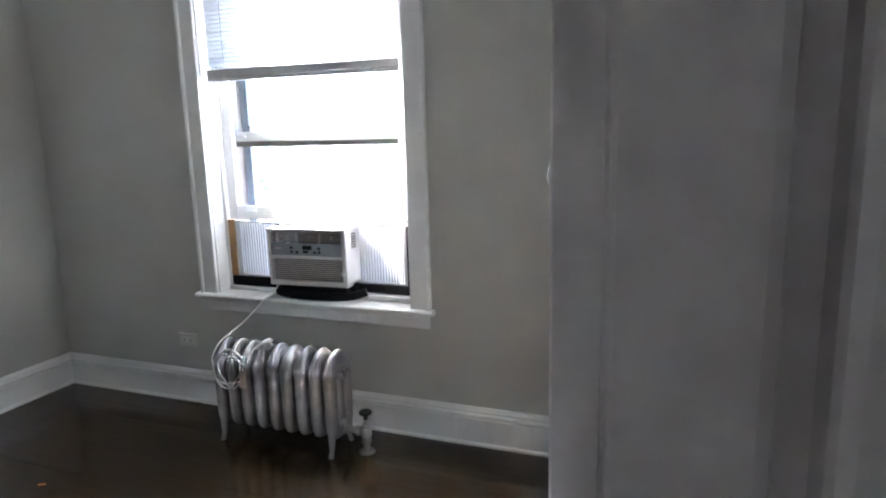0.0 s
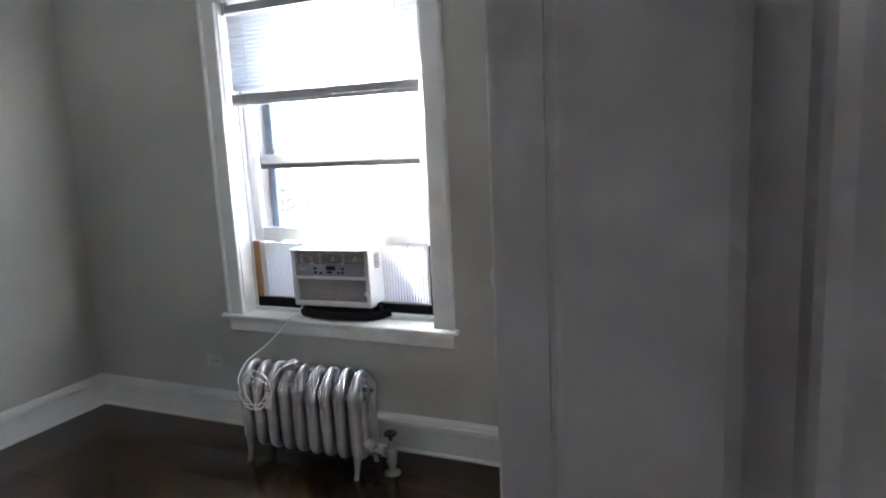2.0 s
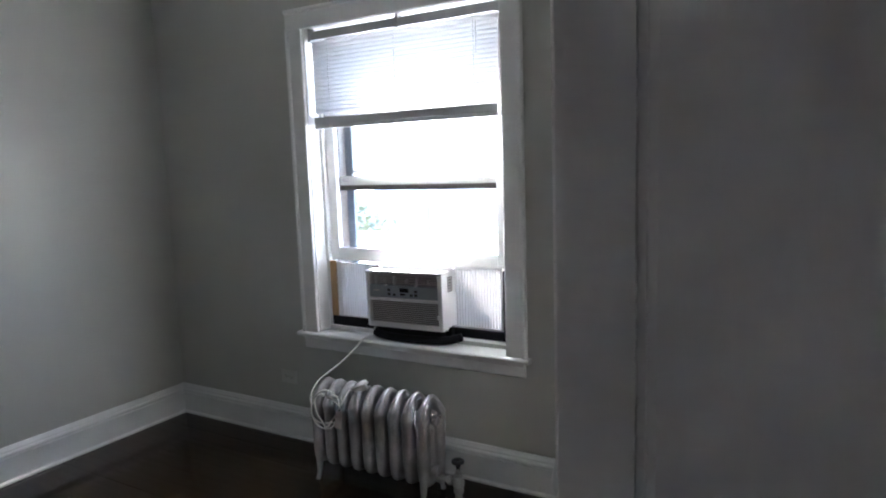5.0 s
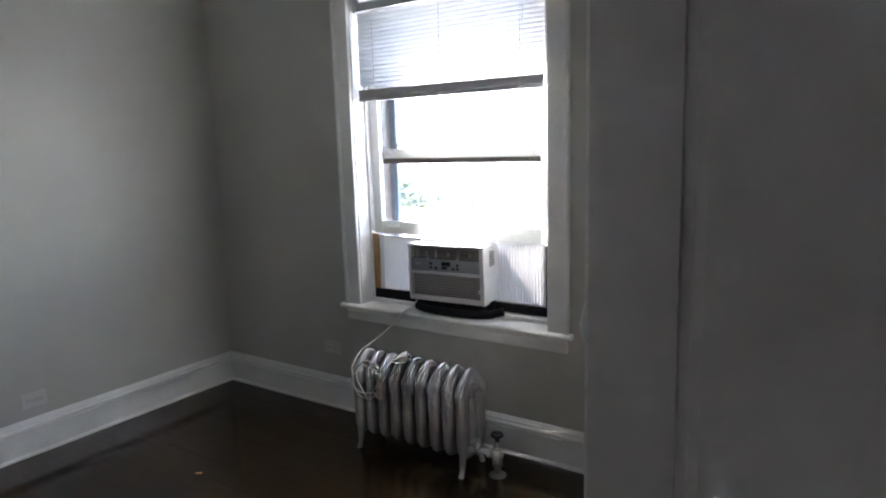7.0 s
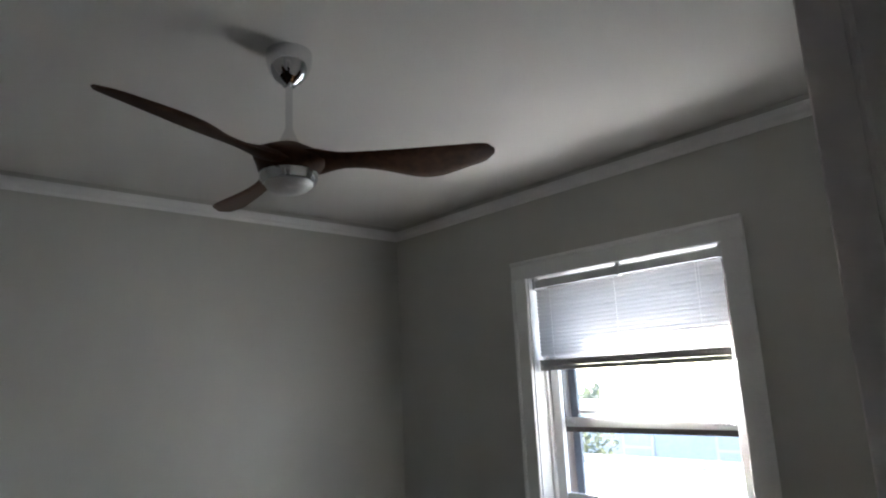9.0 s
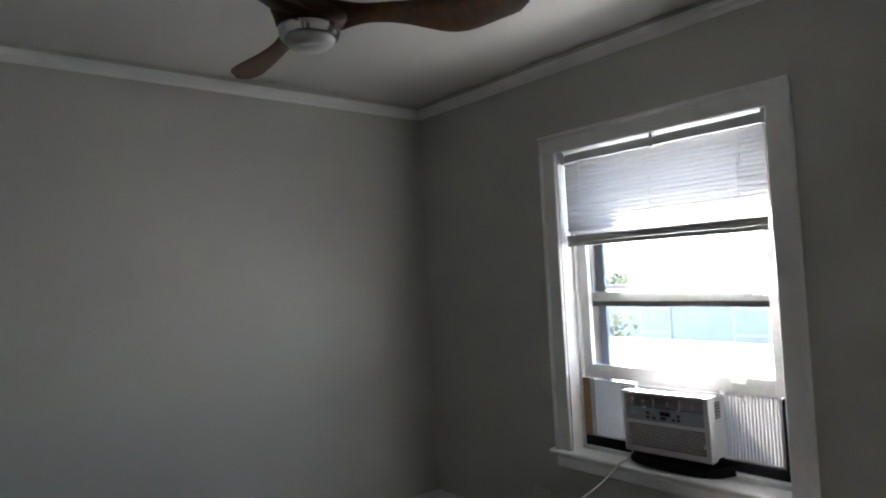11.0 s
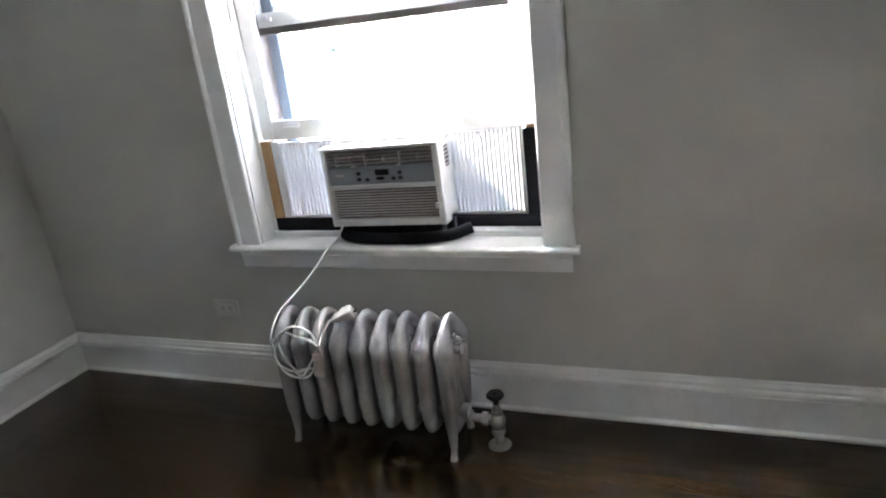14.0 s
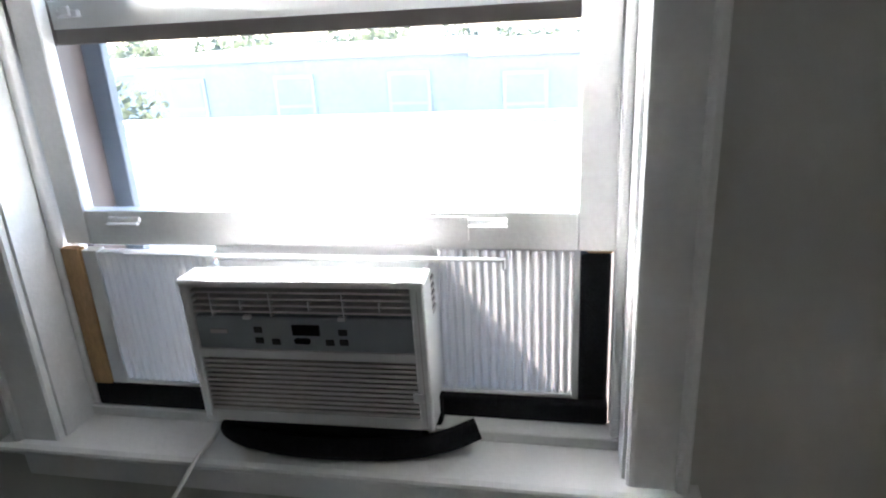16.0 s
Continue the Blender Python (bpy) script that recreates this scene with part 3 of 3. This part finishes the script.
accordion(AX1 - 0.024, 2.208, 0.146, 0.014, 1, "white pleated filler panel, wider, beside the air conditioner")
bm = B(1.345, 0.072, 1.0185, 2.085, 0.0862, 1.0225)
box(bm, 2.080, 0.072, 1.004, 2.085, 0.0862, 1.0185)
tr = thing("mounting_rail", (1.7, 0.075, 1.016), "thin white metal mounting rail under the raised sash", "rail")
part("angle_bar", bm, ACWHITE, tr)

# foam and wood strips that seal the opening
fb = thing("foam_strip", (1.73, 0.1, 0.6685), "black foam sealing strip along the window sill", "foam strip", "foam seals")
part("strip", B(1.199, 0.084, 0.6685, 1.955, 0.120, 0.7225, bevel=0.006, seg=2), FOAM, fb)
part("strip", B(1.930, 0.121, 0.6685, 2.270, 0.176, 0.7120, bevel=0.006, seg=2), FOAM, fb)
fr = thing("foam_strip", (2.24, 0.157, 0.7120), "black upright foam sealing strip at the window jamb", "foam strip", "foam seals")
part("strip", B(2.2145, 0.138, 0.7120, 2.268, 0.176, 1.0135, bevel=0.008, seg=2), FOAM, fr)
ws = thing("wood_strip", (1.215, 0.1, 0.7225), "bare tan wooden strip beside the filler panel", "wood strip")
part("strip", B(1.199, 0.084, 0.7225, 1.240, 0.103, 1.0275, bevel=0.001), TANWOOD, ws)
ws2 = thing("wood_strip", (2.25, 0.15, 1.0135), "small bare tan wooden block on the foam strip", "wood strip")
part("strip", B(2.226, 0.140, 1.0135, 2.270, 0.160, 1.056, bevel=0.001), TANWOOD, ws2)

# curved foam tube under the front of the unit
pts = smooth_path([(1.515, 0.070, 0.6675), (1.535, 0.036, 0.6675), (1.59, 0.011, 0.6675), (1.68, -0.004, 0.6675), (1.78, -0.004, 0.6675),
                   (1.88, 0.008, 0.6675), (1.965, 0.032, 0.672), (2.030, 0.057, 0.690)], 5)
ft = thing("foam_tube", (1.75, 0.02, 0.6465), "curved black foam tube lying on the sill under the air conditioner", "foam tube")
part("tube", sweep(bmesh.new(), pts, 0.0205, 0.0208, side=None, n=12), FOAM, ft, smooth=True)
part("pad", B(1.55, 0.022, 0.6465, 1.93, 0.0775, 0.7165, bevel=0.004), FOAM, ft)

# ---- radiator ----
RX0, PITCH, RY = 1.408, 0.0759, -0.243
rad = thing("radiator", (RX0 + 4 * PITCH, RY, 0), "silver painted cast iron column radiator on clawed legs", "radiator")


def section_mesh():
    bm = bmesh.new()
    hy = 0.074
    loop, wide = [], []
    zb, zs, zt = 0.130, 0.388, 0.464
    for k in range(9):
        loop.append(Vector((0, -hy, zb + (zs - zb) * k / 8)))
        wide.append(0.80 + 0.16 * (k / 8) ** 8 - 0.16 * (1 - k / 8) ** 4)
    for k in range(1, 14):
        a = math.pi * k / 14
        loop.append(Vector((0, -hy * math.cos(a), zs + (zt - zs) * (1 - abs(math.cos(a)) ** 1.8))))
        wide.append(0.97 - 0.52 * math.sin(a) ** 3)
    for k in range(9):
        loop.append(Vector((0, hy, zs - (zs - zb) * k / 8)))
        wide.append(0.80 + 0.16 * (1 - k / 8) ** 8 - 0.16 * (k / 8) ** 4)
    for k in range(1, 8):
        a = math.pi * k / 8
        loop.append(Vector((0, hy * math.cos(a), zb - 0.035 * math.sin(a))))
        wide.append(0.64 - 0.20 * math.sin(a))
    sweep(bm, loop, 0.0345, 0.031, side=(1, 0, 0), closed=True, n=16, wide=wide)
    prism(bm, [(p.y, p.z) for p in loop], "x", -0.007, 0.007)
    prism(bm, [(p.y * 0.98, p.z) for p in loop if p.z > 0.34], "x", -0.0145, 0.0145)
    mid = [Vector((0, 0, z)) for z in (0.10, 0.2, 0.3, 0.37, 0.41)]
    sweep(bm, mid, 0.019, 0.022, side=(1, 0, 0), n=10)
    # hubs that join the sections
    for zz, r in ((0.372, 0.019), (0.135, 0.024)):
        lathe(bm, [(r, -PITCH / 2), (r, PITCH / 2)], (0, 0, zz), "x", 14)
    return mesh_of("section", bm, SILVER, True)


sec = section_mesh()
for i in range(9):
    ob = new("section", sec)
    ob.parent = rad
    ob.location = ((i - 4) * PITCH, 0, 0)
for i in (0, 8):
    for s in (-1, 1):
        x = RX0 + i * PITCH
        pts = smooth_path([(x, RY + s * 0.066, 0.17), (x, RY + s * 0.076, 0.12), (x, RY + s * 0.080, 0.075), (x, RY + s * 0.084, 0.035), (x, RY + s * 0.094, 0.008)], 4)
        n = len(pts)
        part("leg", sweep(bmesh.new(), pts, 0.024, 0.024, side=(1, 0, 0), n=10, radii=[1.0 - 0.55 * min(1, 1.25 * k / (n - 1)) for k in range(n)]), SILVER, rad, smooth=True)
        part("foot", lathe(bmesh.new(), [(0.006, 0.0), (0.013, 0.0), (0.013, 0.007), (0.009, 0.016)], (x, RY + s * 0.095, 0), "z", 12), SILVER, rad, smooth=True)
XE = RX0 + 8 * PITCH + 0.03
pl = part("end_plug", lathe(bmesh.new(), [(0.020, 0), (0.020, 0.006), (0.012, 0.007), (0.012, 0.012), (0.010, 0.014)], (XE - 0.016, RY, 0.405), "x", 14), SILVER, rad, smooth=True)
part("plug_nut", lathe(bmesh.new(), [(0.009, 0), (0.009, 0.010)], (XE - 0.003, RY, 0.405), "x", 6), SILVER, pl)
part("air_vent", lathe(bmesh.new(), [(0.005, 0), (0.005, 0.004), (0.008, 0.005), (0.008, 0.014), (0.004, 0.017)], (XE - 0.012, RY + 0.050, 0.375), "x", 10), BRASSY, rad)

# valve
VX, VY = 2.145, RY + 0.012
valve = thing("radiator_valve", (VX, VY, 0), "silver radiator valve with black handwheel beside the radiator", "valve")
part("floor_flange", lathe(bmesh.new(), [(0.040, 0), (0.040, 0.003), (0.030, 0.009), (0.016, 0.012)], (VX, VY, 0), "z", 24), BRASSY, valve, smooth=True)
part("riser_pipe", lathe(bmesh.new(), [(0.0165, 0.0), (0.0165, 0.060)], (VX, VY, 0.002), "z", 16), BRASSY, valve, smooth=True)
body = part("valve_body", lathe(bmesh.new(), [(0.020, 0.045), (0.024, 0.050), (0.024, 0.066), (0.020, 0.070), (0.026, 0.082), (0.028, 0.098), (0.025, 0.112), (0.018, 0.122),
                                             (0.020, 0.124), (0.020, 0.136), (0.014, 0.140), (0.010, 0.165)], (VX, VY, 0), "z", 16), BRASSY, valve, smooth=True)
part("union_nut", lathe(bmesh.new(), [(0.024, 0), (0.024, 0.020)], (VX - 0.052, VY, 0.1), "x", 8), BRASSY, valve)
part("spud_pipe", lathe(bmesh.new(), [(0.015, 0), (0.015, VX - XE + 0.005)], (XE - 0.004, VY, 0.1), "x", 14), BRASSY, valve, smooth=True)
part("bushing", lathe(bmesh.new(), [(0.026, 0), (0.026, 0.012), (0.020, 0.018)], (XE - 0.004, VY, 0.1), "x", 8), BRASSY, valve)
wheel = lathe(bmesh.new(), [(0.010, 0.163), (0.014, 0.186), (0.026, 0.188), (0.030, 0.193), (0.030, 0.199), (0.026, 0.204), (0.010, 0.203), (0.006, 0.209)], (VX, VY, 0), "z", 20)
part("handwheel", wheel, BLACKPLASTIC, valve, "black round handwheel", smooth=True)

# ---- power cord of the air conditioner, hung over the radiator ----
cord = thing("power_cord", (1.49, -0.3, 0.28), "white appliance cord coiled over the radiator with its plug", "power cord")
path = [(1.520, 0.050, 0.706), (1.508, 0.020, 0.662), (1.500, -0.030, 0.652), (1.494, -0.056, 0.640), (1.478, -0.095, 0.606), (1.448, -0.160, 0.556), (1.418, -0.235, 0.517),
        (1.402, -0.300, 0.486), (1.398, -0.352, 0.43)]
cx, cz, rr = 1.492, 0.384, 0.086
for k in range(22):
    a = math.pi * 0.97 + 2 * math.pi * k / 9.2
    r = rr - 0.010 * math.sin(k * 1.7) - 0.006 * (k // 8)
    path.append((cx + 0.006 * (k // 9) + r * math.cos(a) * 1.06, -0.357 - 0.010 * math.sin(k * 0.9) - 0.012 * (math.sin(a) < 0), cz + r * math.sin(a)))
path += [(1.590, -0.352, 0.420), (1.606, -0.338, 0.456), (1.618, -0.312, 0.484)]
part("cable", sweep(bmesh.new(), smooth_path(path, 6), 0.0042, 0.0042, n=8), CORD, cord, smooth=True)
plug = bmesh.new()
for x0, x1, h0 in ((-0.046, -0.030, 0.0075), (-0.032, -0.006, 0.0125), (-0.008, 0.040, 0.0175)):
    box(plug, x0, -h0 * 1.12, -h0, x1, h0 * 1.12, h0, bevel=h0 * 0.4, seg=2)
for k in range(3):
    box(plug, 0.006 + 0.010 * k, -0.0205, -0.0182, 0.010 + 0.010 * k, 0.0205, 0.0182, bevel=0.001)
M = Matrix.Translation((1.662, -0.296, 0.497)) @ Euler((0.35, -0.38, 0.22)).to_matrix().to_4x4()
plug.transform(M)
pb = part("plug", plug, PLATE, cord, "off-white ribbed plug")
for dy in (-0.006, 0.006):
    pr = B(0.039, dy - 0.0012, -0.004, 0.054, dy + 0.0012, 0.004)
    pr.transform(M)
    part("prong", pr, CHROME, pb)
tg = B(-0.018, -0.0006, -0.092, 0.018, 0.0006, 0.0)
tg.transform(Matrix.Translation((1.588, -0.374, 0.392)) @ Euler((0.05, 0.12, 0.2)).to_matrix().to_4x4())
part("tag", tg, TAG, cord, "pinkish paper warning tag")

# ---- wall outlets ----


def outlet(place, turn):
    """A duplex outlet on its side; built facing -y, then turned."""
    t = thing("wall_outlet", place, "white duplex outlet plate mounted sideways on the wall", "outlet", "wall outlets")
    m = Matrix.Translation(place) @ Matrix.Rotation(radians(turn), 4, "Z")

    def put(name, bm, mat, parent):
        bm.transform(m)
        return part(name, bm, mat, parent)
    plate = put("plate", B(-0.060, -0.006, -0.038, 0.060, -0.0002, 0.038, bevel=0.003, seg=2), PLATE, t)
    for cx2 in (-0.020, 0.020):
        sock = put("socket", B(cx2 - 0.0155, -0.0085, -0.0165, cx2 + 0.0155, -0.005, 0.0165, bevel=0.004, seg=2), PLATE, t)
        for dz in (-0.006, 0.006):
            put("slot", B(cx2 - 0.008, -0.0092, dz - 0.0013, cx2 + 0.001, -0.0082, dz + 0.0013), SLOT, sock)
        put("ground_hole", B(cx2 + 0.006, -0.0092, -0.0025, cx2 + 0.0105, -0.0082, 0.0025, bevel=0.0008), SLOT, sock)
    put("screw", lathe(bmesh.new(), [(0.003, -0.0072), (0.003, -0.005)], (0, 0, 0), "y", 8), PLATE, plate)
    return t


outlet((0.930, 0, 0.357), 0)
outlet((0, -1.215, 0.282), 90)

chip = thing("wood_chip", (0.923, -0.936, 0), "small tan wood chip lying on the dark floor", "wood chip")
cb = B(-0.016, -0.005, 0.0, 0.016, 0.005, 0.0035, bevel=0.0012)
cb.transform(Matrix.Translation((0.923, -0.936, 0.0)) @ Matrix.Rotation(0.5, 4, "Z"))
part("sliver", cb, CHIP, chip)

# ---- ceiling fan ----
FX, FY = 1.775, -1.812
fan = thing("ceiling_fan", (FX, FY, H), "three-blade walnut ceiling fan with chrome canopy and lamp, at rest", "ceiling fan")
part("canopy", lathe(bmesh.new(), [(0.074, H), (0.075, H - 0.012), (0.072, H - 0.040), (0.062, H - 0.070), (0.044, H - 0.096), (0.026, H - 0.108), (0.020, H - 0.116)], (FX, FY, 0), "z", 32), CHROME, fan, "polished chrome canopy", True)
part("downrod", lathe(bmesh.new(), [(0.0115, 2.45), (0.0115, 2.67)], (FX, FY, 0), "z", 16), CHROME, fan, "chrome downrod", True)
part("rod_collar", lathe(bmesh.new(), [(0.040, 2.455), (0.035, 2.468), (0.025, 2.488), (0.017, 2.506), (0.0135, 2.516)], (FX, FY, 0), "z", 20), CHROME, fan, "chrome collar", True)
hb = lathe(bmesh.new(), [(0.034, 2.466), (0.044, 2.462), (0.056, 2.453), (0.070, 2.441), (0.084, 2.427), (0.094, 2.412), (0.098, 2.397), (0.097, 2.384), (0.093, 2.372), (0.084, 2.366)], (0, 0, 0), "z", 48)
for v in hb.verts:
    a, w = math.atan2(v.co.y, v.co.x), max(0.0, 1 - ((v.co.z - 2.418) / 0.044) ** 2)
    k = 1 + 0.46 * w * (0.5 + 0.5 * math.cos(3 * (a - radians(49.5)))) ** 1.5
    v.co.x *= k
    v.co.y *= k
hb.transform(Matrix.Translation((FX, FY, 0)))
part("hub", hb, WALNUT, fan, "", True)
lampo = part("lamp_ring", lathe(bmesh.new(), [(0.084, 2.368), (0.092, 2.366), (0.091, 2.352), (0.084, 2.338), (0.076, 2.335)], (FX, FY, 0), "z", 32), CHROME, fan, "chrome lamp ring", True)
part("lamp_dome", lathe(bmesh.new(), [(0.076, 2.338), (0.073, 2.326), (0.062, 2.316), (0.044, 2.307), (0.022, 2.302), (0.004, 2.301)], (FX, FY, 0), "z", 28), FROST, lampo, "frosted white lamp dome", True)


def blade_mesh():
    """A carved blade along +x: narrow neck, wide belly, blunt tip; twisted along its length."""
    bm = bmesh.new()
    n, m = 26, 8
    rings = []
    for i in range(n + 1):
        s = i / n
        x = 0.055 + 0.596 * s
        lead = -0.034 - 0.006 * math.sin(math.pi * s) - 0.016 * s
        lead -= 0.030 * math.exp(-(s / 0.13) ** 2)
        bell = 0.038 + 0.080 * math.exp(-((s - 0.66) / 0.24) ** 2) + 0.036 * math.exp(-((s) / 0.13) ** 2)
        if s > 0.92:
            q = max(0.0, 1 - ((s - 0.92) / 0.08) ** 2) ** 0.5
            mid = -0.004
            lead, bell = mid + (lead - mid) * (0.26 + 0.74 * q), mid + (bell - mid) * (0.26 + 0.74 * q)
        th = 0.040 * math.exp(-(s / 0.17) ** 2) + 0.0145 - 0.008 * max(0.0, (s - 0.5) / 0.5) ** 2
        tw = radians(-18 + 3 * s)
        z0 = 0.008 - 0.012 * math.sin(math.pi * min(1, s * 1.1)) * 0.5
        top, bot = [], []
        for k in range(m + 1):
            u = k / m
            y = lead + (bell - lead) * u
            h = th * 0.5 * (4 * u * (1 - u)) ** 0.5
            c, sn = math.cos(tw), math.sin(tw)
            top.append(Vector((x, y * c - h * sn, z0 + y * sn + h * c)))
            if 0 < k < m:
                bot.append(Vector((x, y * c + h * sn, z0 + y * sn - h * c)))
        rings.append([bm.verts.new(p) for p in top + bot[::-1]])
    k = len(rings[0])
    for a, b in zip(rings, rings[1:]):
        for j in range(k):
            bm.faces.new((a[j], a[(j + 1) % k], b[(j + 1) % k], b[j]))
    bm.faces.new(rings[0][::-1])
    bm.faces.new(rings[-1])
    return mesh_of("blade", bm, WALNUT, True)


bl = blade_mesh()
for a in (-70.5, 47.0, 172.0):
    ob = new("blade", bl)
    ob.parent = fan
    ob.matrix_basis = Matrix.Translation((0, 0, 2.399 - H)) @ Matrix.Rotation(radians(a), 4, "Z")

# ---- outdoors, seen through the glass ----
GZ = -3.6
setting("ground", B(-400, -400, GZ - 0.2, 400, 400, GZ), GROUND, "pale concrete and ground around the houses", "ground")
nb = thing("neighbour_building", (1.5, 4, GZ), "neighbouring building with a sunlit white flat roof", "building")
part("wall", B(-5.5, 2.2, GZ, 9, 6.0, 0.26), BRICK, nb)
part("roof", B(-5.6, 2.1, 0.26, 9.1, 6.1, 0.36), ROOFWHITE, nb, "white membrane roof")
for a in ((-5.7, 6.0, 0.36, 9.2, 6.2, 0.46), (-5.7, 2.0, 0.36, 9.2, 2.15, 0.42), (-5.7, 2.15, 0.36, -5.5, 6.0, 0.45), (9.0, 2.15, 0.36, 9.2, 6.0, 0.45)):
    part("parapet", B(*a, bevel=0.02), PARAPET, nb)


def house(x0, x1, y0, y1, ztop):
    h = thing("house", ((x0 + x1) / 2, (y0 + y1) / 2, GZ), "pale grey sided house with a flat roof beyond the trees", "house", "houses behind")
    wall = part("wall", B(x0, y0, GZ, x1, y1, ztop), SIDING, h)
    part("roof", B(x0 + 0.002, y0 - 0.15, ztop, x1 - 0.002, y1 + 0.15, ztop + 0.16, bevel=0.02), PALETRIM, h)
    z = ztop - 0.2
    while z > ztop - 1.6:
        part("siding_board", prism(bmesh.new(), [(y0, z), (y0 - 0.018, z), (y0 - 0.004, z + 0.17), (y0, z + 0.17)], "x", x0, x1), SIDING, wall)
        z -= 0.175
    n = max(2, int((x1 - x0) / 1.9))
    for i in range(n):
        x = x0 + (x1 - x0) * (i + 0.5) / n
        w = part("window", B(x - 0.45, y0 - 0.07, ztop - 1.65, x + 0.45, y0 - 0.001, ztop - 0.3), PALETRIM, h)
        part("pane", B(x - 0.38, y0 - 0.085, ztop - 1.58, x + 0.38, y0 - 0.071, ztop - 0.98), CURTAIN, w)
        part("pane", B(x - 0.38, y0 - 0.085, ztop - 0.92, x + 0.38, y0 - 0.071, ztop - 0.37), CURTAIN, w)
    return h


house(-16.0, -7.42, 12.8, 19, 0.60)
house(-7.4, 0.19, 12.5, 19, 0.78)
house(0.19, 6.98, 12.5, 19, 0.70)
house(7.0, 15.0, 13.0, 19, 0.62)


def leaf_cloud(seed, n, rx, rz):
    rnd = random.Random(seed)
    bm = bmesh.new()
    clumps = []
    for i in range(16):
        a, r = rnd.uniform(0, 2 * math.pi), rnd.uniform(0.1, 0.85) * rx
        clumps.append((Vector((r * math.cos(a), r * math.sin(a), rnd.uniform(-0.7, 0.75) * rz)), rnd.uniform(0.3, 0.5) * rx))
    for i in range(n):
        c, r = rnd.choice(clumps)
        d = Vector((rnd.gauss(0, 1), rnd.gauss(0, 1), rnd.gauss(0, 0.8)))
        p = c + d.normalized() * r * rnd.uniform(0.55, 1.05)
        s = rnd.uniform(0.07, 0.15)
        u = Vector((rnd.gauss(0, 1), rnd.gauss(0, 1), rnd.gauss(0, 1))).normalized()
        v = u.orthogonal().normalized()
        bm.faces.new([bm.verts.new(q) for q in (p - u * s, p + v * s * 0.55, p + u * s, p - v * s * 0.55)])
    me = bpy.data.meshes.new("crown")
    bm.to_mesh(me)
    bm.free()
    me.materials.append(LEAF)
    return me


crowns = [leaf_cloud(s, 3200, 1.9, 1.5) for s in (3, 8)]


def tree(x, y, ztop, k, flat, seed):
    rnd = random.Random(seed)
    t = thing("tree", (x, y, GZ), "leafy green tree beyond the neighbouring roofs", "tree", "trees behind")
    zc = ztop - 1.7 * k * flat
    tp = smooth_path([(x, y, GZ), (x + 0.05, y, GZ + 1.2), (x - 0.05, y + 0.05, zc - 0.6), (x, y, zc)], 4)
    part("trunk", sweep(bmesh.new(), tp, 0.10, 0.10, n=8, radii=[1 - 0.85 * i / (len(tp) - 1) for i in range(len(tp))]), BARK, t)
    for i in range(5):
        a = rnd.uniform(0, 6.28)
        z0 = zc - rnd.uniform(0.1, 0.5)
        lp = smooth_path([(x, y, z0), (x + 0.5 * k * math.cos(a), y + 0.5 * k * math.sin(a), z0 + 0.25 * k), (x + 1.1 * k * math.cos(a), y + 1.1 * k * math.sin(a), zc + 0.1)], 3)
        part("limb", sweep(bmesh.new(), lp, 0.022, 0.022, n=6, radii=[1 - 0.7 * i / (len(lp) - 1) for i in range(len(lp))]), BARK, t)
    c = new("crown", crowns[seed % 2])
    c.parent = t
    c.location = (0, 0, zc - GZ)
    c.scale = (k, k, k * flat)
    return t


PLANTED = [(-5.1, 7.4, 1.06, 0.70, 0.80)]
# taller trees behind the houses
PLANTED += [(-13.6 + 2.3 * i, 21.2 + 0.3 * (i % 2), 1.36 + 0.06 * ((i * 5) % 3 - 1) - 0.15 * max(0, i - 5), 1.15, 0.8) for i in range(10)]
for i, (x, y, zt, k, flat) in enumerate(PLANTED):
    tree(x, y, zt, k, flat, 11 + i)

# ---- floor of narrow strips, last ----
floor = setting("floor", B(0, D, -0.12, W, 0, -0.0125), SUBFLOOR, "dark stained narrow oak strip floor, glossy", "floor")
LENGTHS = [0.62, 0.85, 1.05, 1.3, 1.62]
BWID = 0.0585
plank = {}


def plank_mesh(length):
    """A floor strip, worn to a faint crown between its joints."""
    key = round(length, 2)
    if key not in plank:
        bm = bmesh.new()
        g, n = 0.00015, 6
        rows = []
        for k in range(n + 1):
            u = k / n
            z = -0.0002 * (2 * u - 1) ** 2
            rows.append([bm.verts.new((x, g + (BWID - 2 * g) * u, z)) for x in (g, key - g)])
        for p, q in zip(rows, rows[1:]):
            bm.faces.new((p[0], p[1], q[1], q[0]))
        box(bm, g, g, -0.012, key - g, BWID - g, -0.0008)
        plank[key] = mesh_of("floor_board", bm, BOARD, True)
    return plank[key]


rnd = random.Random(5)
rest = bmesh.new()      # strips at the far end of the room, joined
y = 0.0
while y > D + 0.02:
    y -= BWID
    x = 0.0
    while x < W - 0.01:
        left = W - x
        ln = rnd.choice(LENGTHS)
        if x == 0:
            ln = rnd.choice([0.4, 0.7, 1.0, 1.3])
        if left - ln < 0.3:
            ln = left
        if y > -4.2:
            ob = new("floor_board", plank_mesh(ln))
            ob.parent = floor
            ob.location = (x, y, rnd.uniform(-0.00025, -0.0002))
            ob.rotation_euler = (rnd.gauss(0, 0.0022), rnd.gauss(0, 0.0004), 0)
        else:
            box(rest, x, max(y, D), -0.012, x + ln - 0.0003, y + BWID - 0.0003, 0.0)
        x += ln
far = part("far_floor_boards", rest, BOARD, floor)
tagged(far, kind="stuff")
